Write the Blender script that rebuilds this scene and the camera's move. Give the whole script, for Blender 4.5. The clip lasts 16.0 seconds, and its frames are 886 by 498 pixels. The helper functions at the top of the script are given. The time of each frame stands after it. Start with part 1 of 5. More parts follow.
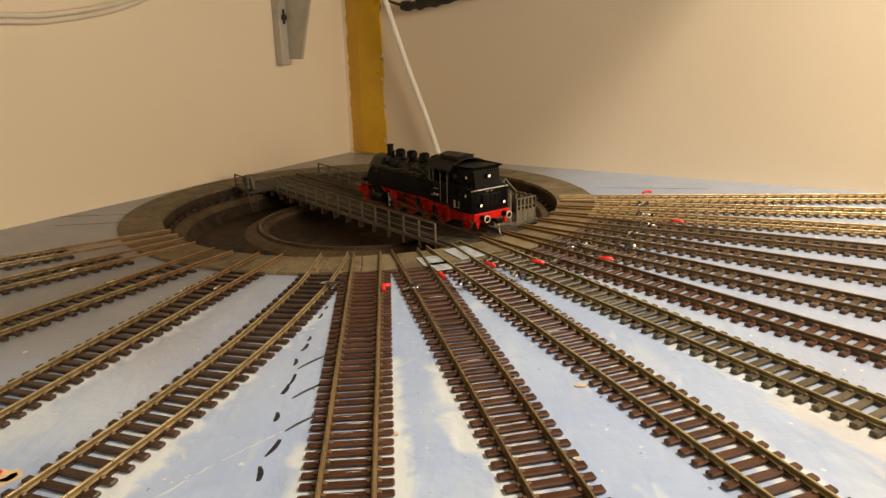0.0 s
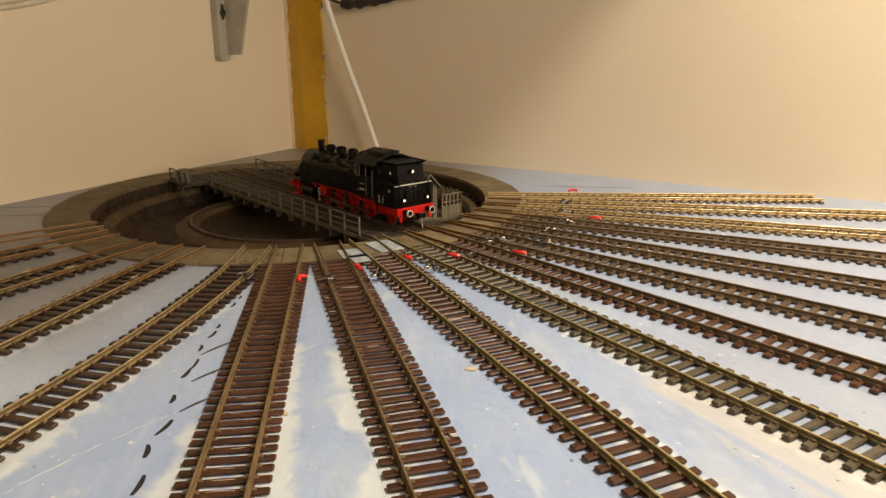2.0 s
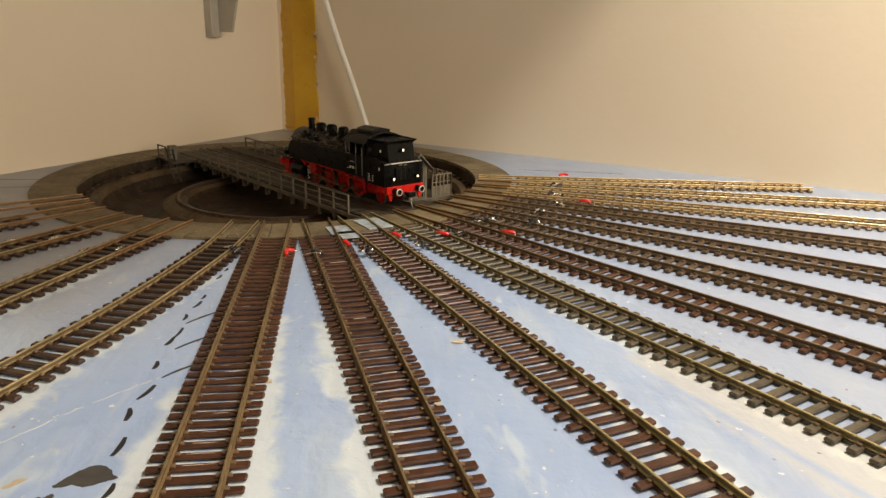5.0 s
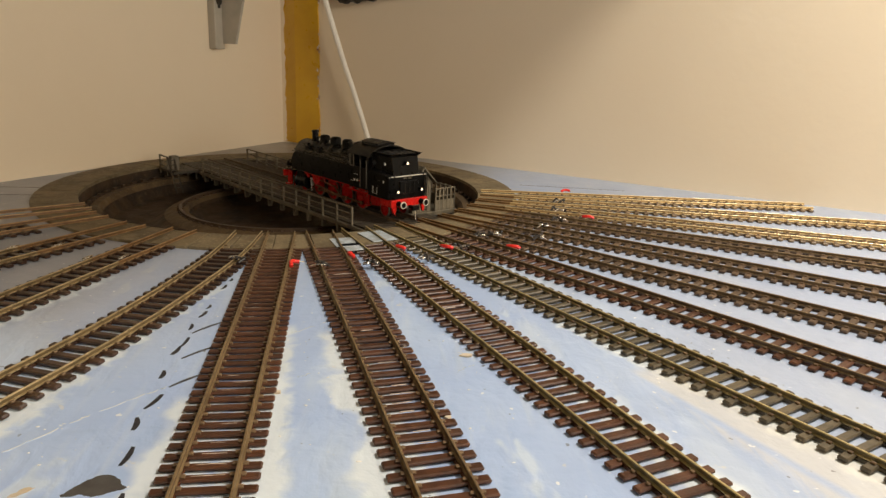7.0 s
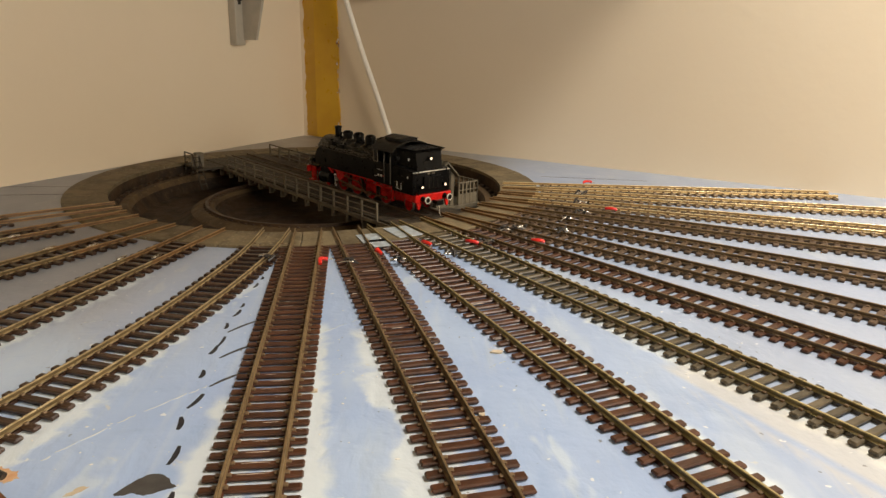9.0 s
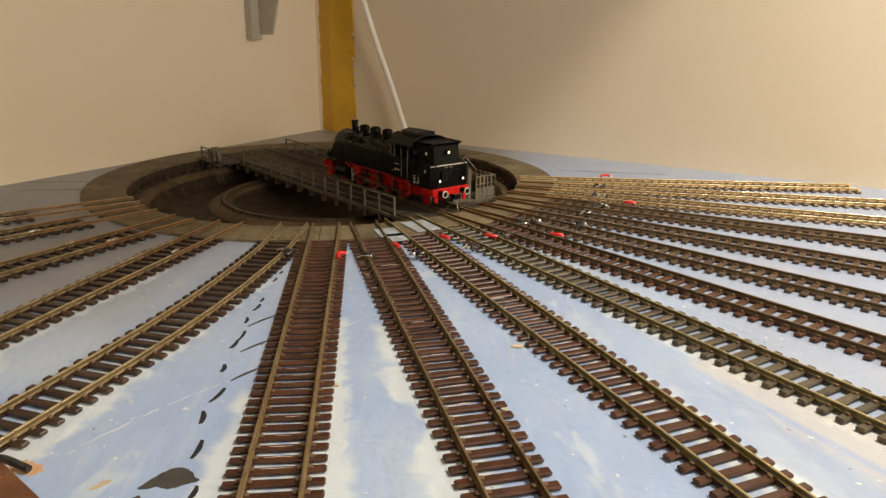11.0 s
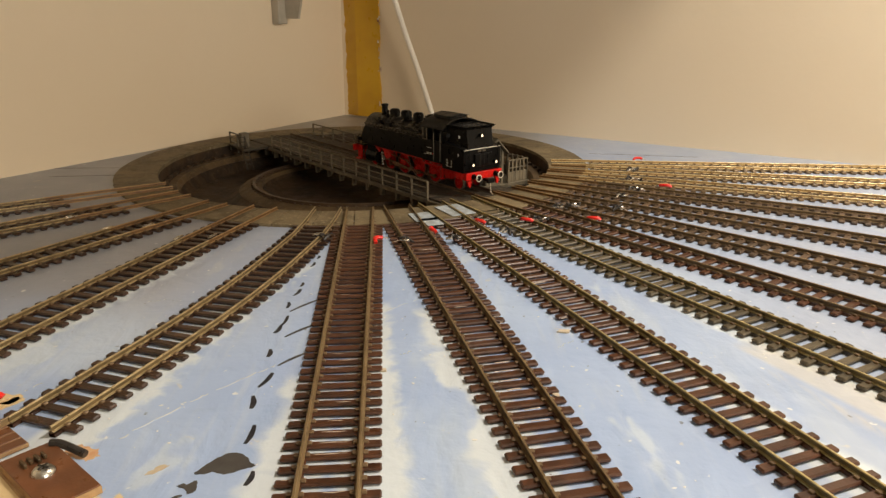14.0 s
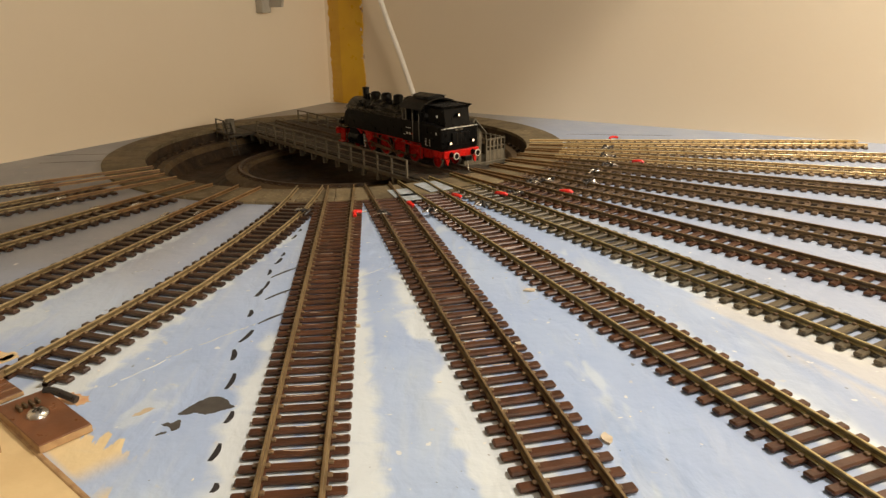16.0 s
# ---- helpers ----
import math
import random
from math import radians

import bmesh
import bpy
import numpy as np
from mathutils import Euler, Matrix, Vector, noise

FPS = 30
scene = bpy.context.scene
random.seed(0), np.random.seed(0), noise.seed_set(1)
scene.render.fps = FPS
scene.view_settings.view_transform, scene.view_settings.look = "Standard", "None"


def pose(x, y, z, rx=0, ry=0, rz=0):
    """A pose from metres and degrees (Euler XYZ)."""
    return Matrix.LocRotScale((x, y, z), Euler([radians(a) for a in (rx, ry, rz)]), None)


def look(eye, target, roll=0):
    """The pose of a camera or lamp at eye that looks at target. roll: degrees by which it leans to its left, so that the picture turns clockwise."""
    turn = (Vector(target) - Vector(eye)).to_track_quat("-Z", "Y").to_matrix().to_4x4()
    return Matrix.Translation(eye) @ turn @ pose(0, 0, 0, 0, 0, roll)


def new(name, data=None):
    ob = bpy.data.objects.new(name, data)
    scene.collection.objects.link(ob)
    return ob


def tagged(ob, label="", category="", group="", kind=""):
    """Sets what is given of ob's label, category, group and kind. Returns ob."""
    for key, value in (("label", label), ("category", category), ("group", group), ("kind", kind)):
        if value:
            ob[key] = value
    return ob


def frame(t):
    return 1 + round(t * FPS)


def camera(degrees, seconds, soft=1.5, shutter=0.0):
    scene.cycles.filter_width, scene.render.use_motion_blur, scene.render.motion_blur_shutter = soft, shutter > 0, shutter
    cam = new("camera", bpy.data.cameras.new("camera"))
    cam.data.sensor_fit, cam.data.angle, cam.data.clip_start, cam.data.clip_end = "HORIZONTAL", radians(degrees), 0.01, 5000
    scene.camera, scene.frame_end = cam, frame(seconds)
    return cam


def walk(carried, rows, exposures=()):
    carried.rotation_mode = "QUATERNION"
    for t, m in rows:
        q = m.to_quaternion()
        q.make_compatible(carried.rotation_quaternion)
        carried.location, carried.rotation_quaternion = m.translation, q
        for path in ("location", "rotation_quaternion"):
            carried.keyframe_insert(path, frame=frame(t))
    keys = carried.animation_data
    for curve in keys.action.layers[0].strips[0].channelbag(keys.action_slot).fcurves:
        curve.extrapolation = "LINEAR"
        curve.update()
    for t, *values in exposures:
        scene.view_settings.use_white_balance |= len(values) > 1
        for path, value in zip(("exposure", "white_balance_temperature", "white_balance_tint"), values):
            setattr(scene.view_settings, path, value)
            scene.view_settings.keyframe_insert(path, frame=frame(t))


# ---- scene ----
cam = camera(63.1, 16.0, soft=1.4)
PATH = [
    (0, (0.007, 0.011, 0.141), (0.004, 1.931, -0.42), -1.4),
    (0.5, (0.011, 0.009, 0.141), (0.034, 1.931, -0.41), -1.1),
    (1, (0.017, 0.007, 0.141), (0.062, 1.928, -0.412), -1.1),
    (1.5, (0.028, 0.002, 0.139), (0.098, 1.922, -0.416), -0.7),
    (2, (0.035, -0.004, 0.14), (0.137, 1.913, -0.422), -0.1),
    (2.5, (0.039, -0.008, 0.133), (0.158, 1.903, -0.446), 0.1),
    (3, (0.04, -0.008, 0.128), (0.171, 1.897, -0.464), 0.4),
    (3.5, (0.035, -0.006, 0.127), (0.167, 1.9, -0.468), 0.4),
    (4, (0.036, -0.006, 0.131), (0.169, 1.899, -0.462), 0.6),
    (6.5, (0.032, -0.003, 0.132), (0.167, 1.913, -0.426), 2.2),
    (7, (0.029, -0.004, 0.13), (0.175, 1.914, -0.414), 2.2),
    (7.5, (0.028, -0.005, 0.129), (0.173, 1.915, -0.413), 1.6),
    (8, (0.027, -0.008, 0.135), (0.163, 1.911, -0.413), 1.3),
    (8.5, (0.024, -0.008, 0.135), (0.142, 1.908, -0.427), 1.1),
    (9, (0.023, -0.007, 0.136), (0.123, 1.905, -0.443), 1.1),
    (11.5, (0.017, -0.004, 0.134), (0.074, 1.902, -0.468), 0.7),
    (12, (0.013, -0.002, 0.132), (0.062, 1.9, -0.484), 0.7),
    (12.5, (0.012, 0.0, 0.137), (0.051, 1.902, -0.478), 0.5),
    (13, (0.012, -0.001, 0.14), (0.044, 1.903, -0.472), 0.4),
    (13.5, (0.01, -0.002, 0.135), (0.037, 1.899, -0.485), 0.4),
    (14, (0.008, -0.001, 0.133), (0.024, 1.896, -0.499), 0.1),
    (14.5, (0.004, -0.001, 0.136), (0.014, 1.896, -0.5), -0.1),
    (15, (0.003, -0.002, 0.14), (0.007, 1.894, -0.496), -0.4),
    (15.5, (0.006, -0.007, 0.133), (0.02, 1.887, -0.509), -0.6),
    (16, (0.018, -0.022, 0.126), (0.051, 1.87, -0.523), -0.7),
]
walk(cam, [(t, look(eye, target, roll)) for t, eye, target, roll in PATH],
     exposures=[(0.0, 0.36, 6550, 9), (2.0, 0.25, 6500, 9), (3.2, 0.20, 6080, 8), (9.0, 0.21, 5930, 8), (12.0, 0.22, 5950, 8), (16.0, 0.24, 6230, 9)])


# ---- world and lights ----
world = bpy.data.worlds.new("room_world")
world.use_nodes = True
scene.world = world
world.node_tree.nodes["Background"].inputs[0].default_value = (1.0, 0.83, 0.64, 1)
world.node_tree.nodes["Background"].inputs[1].default_value = 0.09

WALL_ALONG_L = Vector((0.534, 0.845, 0))      # along the left wall, towards the corner
WALL_ALONG_R = Vector((0.845, -0.534, 0))     # along the right wall, away from the corner
CORNER = Vector((-0.1133, 0.9582, 0))


def room(s, d, z):
    """A place in the room: s along the right wall from the corner, d out from the right wall, z above the board."""
    return CORNER + WALL_ALONG_R * s - WALL_ALONG_L * d + Vector((0, 0, z))


def area_lamp(name, place, target, size, watts, colour):
    data = bpy.data.lights.new(name, "AREA")
    data.shape, data.size, data.energy, data.color = "DISK", size, watts, colour
    ob = new(name, data)
    ob.matrix_world = look(place, target)
    return ob


# Added lamps out of view, placed and tuned to give the shadows and brightness.
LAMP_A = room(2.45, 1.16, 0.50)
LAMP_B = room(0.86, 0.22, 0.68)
area_lamp("added_lamp_light", LAMP_A, room(0.1, 0.45, 0.1), 0.85, 23.5, (1.0, 0.84, 0.63))
area_lamp("added_lamp_light", LAMP_B, room(1.0, 0.40, 0.0), 0.16, 7.0, (1.0, 0.855, 0.67))


# ---- materials ----
def material(name, base, second=None, scale=60.0, rough=0.5, metal=0.0, bump=0.0, bump_scale=None, third=None, spread=(0.42, 0.62), per_object=0.0, spec=0.5, detail=5.0, depth=0.0006, rough_scale=None):
    """A surface with two colours mixed by large noise, a third by fine noise, and fine relief."""
    m = bpy.data.materials.new(name)
    m.use_nodes = True
    nt = m.node_tree
    b = nt.nodes["Principled BSDF"]
    b.inputs["Roughness"].default_value, b.inputs["Metallic"].default_value = rough, metal
    b.inputs["Specular IOR Level"].default_value = spec
    tc = nt.nodes.new("ShaderNodeTexCoord")
    vec = tc.outputs["Object"]
    if per_object:
        info = nt.nodes.new("ShaderNodeObjectInfo")
        add = nt.nodes.new("ShaderNodeVectorMath")
        add.operation = "MULTIPLY_ADD"
        comb = nt.nodes.new("ShaderNodeCombineXYZ")
        for k in range(3):
            nt.links.new(info.outputs["Random"], comb.inputs[k])
        add.inputs[1].default_value = (3.1, 5.7, 2.3)
        nt.links.new(comb.outputs[0], add.inputs[0])
        nt.links.new(vec, add.inputs[2])
        vec = add.outputs[0]

    def noise_node(sc, det=detail):
        n = nt.nodes.new("ShaderNodeTexNoise")
        n.inputs["Scale"].default_value, n.inputs["Detail"].default_value = sc, det
        nt.links.new(vec, n.inputs["Vector"])
        return n

    def ramp(fac, lo, hi):
        r = nt.nodes.new("ShaderNodeMapRange")
        r.inputs["From Min"].default_value, r.inputs["From Max"].default_value = lo, hi
        nt.links.new(fac, r.inputs["Value"])
        return r.outputs[0]

    def mix(fac, a, c):
        x = nt.nodes.new("ShaderNodeMix")
        x.data_type = "RGBA"
        nt.links.new(fac, x.inputs[0])
        for sock, v in ((x.inputs[6], a), (x.inputs[7], c)):
            if isinstance(v, tuple):
                sock.default_value = (*v, 1)
            else:
                nt.links.new(v, sock)
        return x.outputs[2]

    col = base
    if second:
        col = mix(ramp(noise_node(scale).outputs["Fac"], *spread), base, second)
    if third:
        col = mix(ramp(noise_node(scale * 7.3).outputs["Fac"], 0.56, 0.70), col, third)
    if per_object:
        hsv = nt.nodes.new("ShaderNodeHueSaturation")
        val = nt.nodes.new("ShaderNodeMapRange")
        val.inputs["To Min"].default_value, val.inputs["To Max"].default_value = 1 - per_object, 1 + per_object
        nt.links.new(info.outputs["Random"], val.inputs["Value"])
        nt.links.new(val.outputs[0], hsv.inputs["Value"])
        if isinstance(col, tuple):
            hsv.inputs["Color"].default_value = (*col, 1)
        else:
            nt.links.new(col, hsv.inputs["Color"])
        col = hsv.outputs[0]
    if isinstance(col, tuple):
        b.inputs["Base Color"].default_value = (*col, 1)
    else:
        nt.links.new(col, b.inputs["Base Color"])
    rr = ramp(noise_node(rough_scale or scale * 3.1).outputs["Fac"], 0.3, 0.7)
    ro = nt.nodes.new("ShaderNodeMapRange")
    ro.inputs["To Min"].default_value, ro.inputs["To Max"].default_value = max(0.03, rough - 0.1), min(1, rough + 0.1)
    nt.links.new(rr, ro.inputs["Value"])
    nt.links.new(ro.outputs[0], b.inputs["Roughness"])
    if bump:
        bp = nt.nodes.new("ShaderNodeBump")
        bp.inputs["Strength"].default_value, bp.inputs["Distance"].default_value = bump, depth
        nt.links.new(noise_node(bump_scale or scale * 12).outputs["Fac"], bp.inputs["Height"])
        nt.links.new(bp.outputs[0], b.inputs["Normal"])
    return m


def lit(name, colour, strength):
    m = bpy.data.materials.new(name)
    m.use_nodes = True
    b = m.node_tree.nodes["Principled BSDF"]
    b.inputs["Base Color"].default_value = (*colour, 1)
    b.inputs["Emission Color"].default_value, b.inputs["Emission Strength"].default_value = (*colour, 1), strength
    return m


def board_paint():
    """Pale blue paint brushed thinly over white: bare white beside some tracks, cream smears, shade by the far walls
    put into the colour as grey, scratches and wrinkles.
    """
    m = material("board_paint", (0.36, 0.47, 0.725), (0.45, 0.56, 0.775), 9, 0.42, bump=0.45, bump_scale=150, spread=(0.35, 0.65), depth=0.0007)
    nt = m.node_tree
    b = nt.nodes["Principled BSDF"]
    tc = nt.nodes.new("ShaderNodeTexCoord")
    place = tc.outputs["Object"]

    def calc(op, *values):
        n = nt.nodes.new("ShaderNodeMath")
        n.operation = op
        for k, v in enumerate(values):
            if isinstance(v, (int, float)):
                n.inputs[k].default_value = v
            else:
                nt.links.new(v, n.inputs[k])
        return n.outputs[0]

    def steps(value, lo, hi, top=1.0):
        r = nt.nodes.new("ShaderNodeMapRange")
        r.interpolation_type = "SMOOTHSTEP"
        r.inputs["From Min"].default_value, r.inputs["From Max"].default_value, r.inputs["To Max"].default_value = lo, hi, top
        nt.links.new(value, r.inputs["Value"])
        return r.outputs[0]

    def noise(scale, stretch=(1, 1, 1), detail=4.0, dist=0.6, turn=0.12):
        mp = nt.nodes.new("ShaderNodeMapping")
        mp.inputs["Scale"].default_value = stretch
        mp.inputs["Rotation"].default_value = (0, 0, turn)
        nt.links.new(place, mp.inputs["Vector"])
        n = nt.nodes.new("ShaderNodeTexNoise")
        n.inputs["Scale"].default_value, n.inputs["Detail"].default_value, n.inputs["Distortion"].default_value = scale, detail, dist
        nt.links.new(mp.outputs[0], n.inputs["Vector"])
        return n.outputs["Fac"]

    def mix(col, fac, colour):
        x = nt.nodes.new("ShaderNodeMix")
        x.data_type = "RGBA"
        nt.links.new(fac, x.inputs[0])
        nt.links.new(col, x.inputs[6])
        if isinstance(colour, tuple):
            x.inputs[7].default_value = (*colour, 1)
        else:
            nt.links.new(colour, x.inputs[7])
        return x.outputs[2]

    sep = nt.nodes.new("ShaderNodeSeparateXYZ")
    nt.links.new(place, sep.inputs[0])
    X, Y = sep.outputs[0], sep.outputs[1]

    def axes(ox, oy, angle):
        """Distances along and across a line through (ox, oy)."""
        c, n = math.cos(radians(angle)), math.sin(radians(angle))
        dx, dy = calc("SUBTRACT", X, ox), calc("SUBTRACT", Y, oy)
        return (calc("ADD", calc("MULTIPLY", dx, c), calc("MULTIPLY", dy, n)), calc("SUBTRACT", calc("MULTIPLY", dy, c), calc("MULTIPLY", dx, n)))

    WOBBLE = {"fine": noise(120, detail=5), "lobes": noise(38, detail=3, dist=0.2), "brush": noise(90, (3.2, 0.5, 1), 6, 0.3, 0.75)}

    def strip(ox, oy, angle, side, u0, u1, w0, w1, amp, kind, soft=0.003):
        """Paint along a line, on one of its sides, its width going from w0 to w1 with an uneven edge."""
        u, v = axes(ox, oy, angle)
        width = calc("MULTIPLY_ADD", steps(u, u0, u1), w1 - w0, w0)
        width = calc("MULTIPLY_ADD", calc("SUBTRACT", WOBBLE[kind], 0.5), amp, width)
        width = calc("MULTIPLY_ADD", calc("SUBTRACT", WOBBLE["fine"], 0.5), 0.004, width)
        edge = steps(calc("SUBTRACT", width, calc("MULTIPLY", v, side)), -soft, soft)
        inner = steps(calc("MULTIPLY", v, side), 0.0, 0.004)
        ends = calc("MULTIPLY", steps(u, u0, u0 + 0.012), calc("SUBTRACT", 1.0, steps(u, u1 - 0.012, u1)))
        return calc("MULTIPLY", calc("MULTIPLY", edge, inner), ends)

    col = b.inputs["Base Color"].links[0].from_socket
    # shade beside the left wall, put into the board's colour as grey
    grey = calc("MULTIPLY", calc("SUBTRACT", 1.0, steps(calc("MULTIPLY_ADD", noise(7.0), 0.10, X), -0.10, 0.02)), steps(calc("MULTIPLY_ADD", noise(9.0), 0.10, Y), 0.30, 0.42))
    col = mix(col, steps(noise(9, (1.9, 0.8, 1), 4, 0.2), 0.55, 0.62, 0.5), (0.54, 0.625, 0.74))
    col = mix(col, steps(noise(22, (1.2, 0.8, 1), 4, 0.3), 0.54, 0.68, 0.45), (0.30, 0.415, 0.67))
    col = mix(col, steps(noise(34, (1.5, 0.6, 1), 3, 0.2), 0.62, 0.68, 0.6), (0.60, 0.68, 0.77))
    col = mix(col, steps(noise(70, (3.0, 0.25, 1), 6, 0.2), 0.50, 0.75, 0.25), (0.60, 0.655, 0.72))
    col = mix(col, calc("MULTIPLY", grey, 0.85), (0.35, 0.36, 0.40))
    # warm dim shade of the wall corner, painted in as tan-grey
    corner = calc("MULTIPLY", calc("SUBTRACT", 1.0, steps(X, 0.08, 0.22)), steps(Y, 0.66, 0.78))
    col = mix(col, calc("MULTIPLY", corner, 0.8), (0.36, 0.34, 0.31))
    # greyer and darker towards the right
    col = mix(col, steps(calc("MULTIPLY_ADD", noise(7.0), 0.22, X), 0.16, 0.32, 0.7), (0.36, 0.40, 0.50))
    # bare white undercoat beside the tracks
    white = (0.70, 0.76, 0.80)
    px, py = -0.057, 0.650
    for args in ((px, py, -86.0, 1, 0.33, 0.62, 0.0185, 0.030, 0.008, "fine"), (px, py, -77.45, -1, 0.34, 0.62, 0.021, 0.028, 0.034, "lobes"),
                 (px, py, -86.0, -1, 0.40, 0.62, 0.021, 0.027, 0.028, "lobes"), (px, py, -60.3, -1, 0.36, 0.60, 0.016, 0.019, 0.010, "fine"),
                 (px, py, -69.0, 1, 0.33, 0.60, 0.014, 0.020, 0.020, "lobes"), (-0.0715, 0.412, -104.8, 1, 0.03, 0.26, 0.020, 0.024, 0.016, "fine"),
                 (px, py, -107.6, 1, 0.26, 0.55, 0.017, 0.019, 0.010, "fine")):
        col = mix(col, calc("MULTIPLY", strip(*args), 0.85), white)
    # cream brush strokes along the board joint and a yellowed patch by the olive track
    cream = (0.74, 0.60, 0.36)
    col = mix(col, strip(-0.126, 0.187, -42.5, 1, 0.020, 0.062, 0.012, 0.019, 0.030, "brush", 0.0006), cream)
    col = mix(col, strip(-0.126, 0.187, -42.5, 1, 0.062, 0.130, 0.004, 0.007, 0.024, "brush", 0.0006), cream)
    col = mix(col, calc("MULTIPLY", strip(px, py, -63.9, 1, 0.42, 0.62, 0.016, 0.032, 0.020, "brush", 0.004), 0.5), (0.66, 0.61, 0.50))
    col = mix(col, calc("MULTIPLY", strip(px, py, -63.9, -1, 0.44, 0.62, 0.002, 0.016, 0.020, "brush", 0.004), 0.4), (0.66, 0.61, 0.50))
    # spots and fine dirt
    col = mix(col, steps(noise(90, detail=3, dist=0.3), 0.69, 0.74, 0.45), (0.70, 0.65, 0.54))
    col = mix(col, steps(noise(190, detail=2, dist=0.2), 0.71, 0.745, 0.8), (0.78, 0.79, 0.78))
    col = mix(col, steps(noise(260, detail=2, dist=0.1, turn=0.9), 0.73, 0.76, 0.7), (0.14, 0.13, 0.13))
    col = mix(col, steps(noise(46, (0.5, 2.0, 1), 5, 0.8), 0.60, 0.80, 0.4), (0.30, 0.40, 0.60))
    nt.links.new(col, b.inputs["Base Color"])
    wrinkle = nt.nodes.new("ShaderNodeBump")
    wrinkle.inputs["Strength"].default_value, wrinkle.inputs["Distance"].default_value = 0.5, 0.002
    nt.links.new(noise(55, (1.3, 0.8, 1), 4, 0.5), wrinkle.inputs["Height"])
    fine = b.inputs["Normal"].links[0].from_node
    nt.links.new(wrinkle.outputs[0], fine.inputs["Normal"])
    return m


def plaster():
    m = material("wall_paint", (0.80, 0.69, 0.53), (0.77, 0.655, 0.49), 5, 0.7, bump=0.3, bump_scale=90, spread=(0.3, 0.7), depth=0.001)
    return m


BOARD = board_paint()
WALL = plaster()
CEIL = material("ceiling_paint", (0.82, 0.80, 0.76), (0.78, 0.76, 0.72), 2, 0.8)
YELLOW = material("yellow_gloss_paint", (0.62, 0.36, 0.01), (0.56, 0.31, 0.01), 25, 0.35, bump=0.15, bump_scale=150)
FLAKE = material("flaked_paint_edge", (0.70, 0.62, 0.48), (0.25, 0.12, 0.05), 120, 0.7)
SLEEPER_RED = material("red_brown_plastic", (0.082, 0.031, 0.013), (0.052, 0.020, 0.009), 150, 0.42, bump=0.16, rough_scale=60, bump_scale=900, per_object=0.18)
SLEEPER_DARK = material("dark_brown_plastic", (0.046, 0.021, 0.011), (0.030, 0.014, 0.008), 150, 0.36, bump=0.12, rough_scale=60, bump_scale=900, per_object=0.2)
SLEEPER_OLIVE = material("grey_olive_plastic", (0.095, 0.074, 0.043), (0.055, 0.044, 0.027), 150, 0.42, bump=0.08, rough_scale=60, bump_scale=900, per_object=0.2)
SLEEPER_TAN = material("dusty_brown_plastic", (0.100, 0.062, 0.036), (0.064, 0.040, 0.024), 150, 0.5, bump=0.08, rough_scale=60, bump_scale=900, per_object=0.2)
# brightened to ochre: carries the warm reflection over the far right tracks
SLEEPER_GOLD = material("dusty_plastic_warm_sheen", (0.19, 0.125, 0.062), (0.12, 0.078, 0.04), 150, 0.45, bump=0.08, rough_scale=60, bump_scale=900, per_object=0.2)
# rail side colours are darkened to carry the shade on the webs
RAIL_SIDE = material("rail_side_brown", (0.13, 0.085, 0.04), (0.085, 0.055, 0.026), 120, 0.5, 0.2)
RAIL_HEAD = material("rail_head_worn", (0.27, 0.19, 0.095), (0.19, 0.13, 0.065), 150, 0.42, 0.4)
RUST_SIDE = material("rusty_rail_side", (0.16, 0.085, 0.033), (0.10, 0.054, 0.023), 120, 0.5, 0.2)
RUST_HEAD = material("rusty_rail_head", (0.44, 0.29, 0.13), (0.31, 0.19, 0.085), 150, 0.42, 0.5)
BRASS_SIDE = material("brass_rail_side", (0.17, 0.12, 0.055), (0.11, 0.078, 0.036), 120, 0.45, 0.3)
BRASS_HEAD = material("brass_rail_head", (0.64, 0.51, 0.29), (0.46, 0.36, 0.195), 150, 0.34, 0.7)
# brass with the same warm reflection put into its colour
GOLD_SIDE = material("golden_sheen_rail_side", (0.50, 0.34, 0.14), (0.36, 0.24, 0.10), 120, 0.38, 0.5)
GOLD_HEAD = material("golden_sheen_rail_head", (0.95, 0.80, 0.50), (0.80, 0.65, 0.37), 150, 0.36, 0.7)
OLIVE_SIDE = material("olive_rail_side", (0.17, 0.135, 0.058), (0.11, 0.087, 0.04), 120, 0.5, 0.2)
OLIVE_HEAD = material("olive_rail_head", (0.52, 0.43, 0.20), (0.38, 0.31, 0.14), 150, 0.38, 0.5)
RING = material("weathered_concrete_ring", (0.20, 0.155, 0.085), (0.125, 0.094, 0.05), 60, 0.7, bump=0.4, bump_scale=500, per_object=0.15, third=(0.29, 0.235, 0.145))
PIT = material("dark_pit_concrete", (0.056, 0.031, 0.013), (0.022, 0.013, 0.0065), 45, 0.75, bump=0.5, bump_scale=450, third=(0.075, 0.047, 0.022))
KERB = material("brown_pit_kerb", (0.125, 0.080, 0.036), (0.075, 0.047, 0.022), 50, 0.7, bump=0.4, bump_scale=450, third=(0.16, 0.11, 0.055))
TIMBER = material("grey_weathered_timber", (0.046, 0.033, 0.018), (0.024, 0.017, 0.010), 120, 0.65, bump=0.3, bump_scale=700, per_object=0.2)
RAILING = material("grey_painted_railing", (0.15, 0.125, 0.085), (0.095, 0.078, 0.053), 120, 0.5)
IRON = material("dark_iron", (0.022, 0.018, 0.013), (0.012, 0.010, 0.008), 90, 0.55)
HUTWALL = material("faded_hut_boards", (0.125, 0.105, 0.070), (0.078, 0.066, 0.046), 150, 0.6, bump=0.3, bump_scale=700, per_object=0.15)
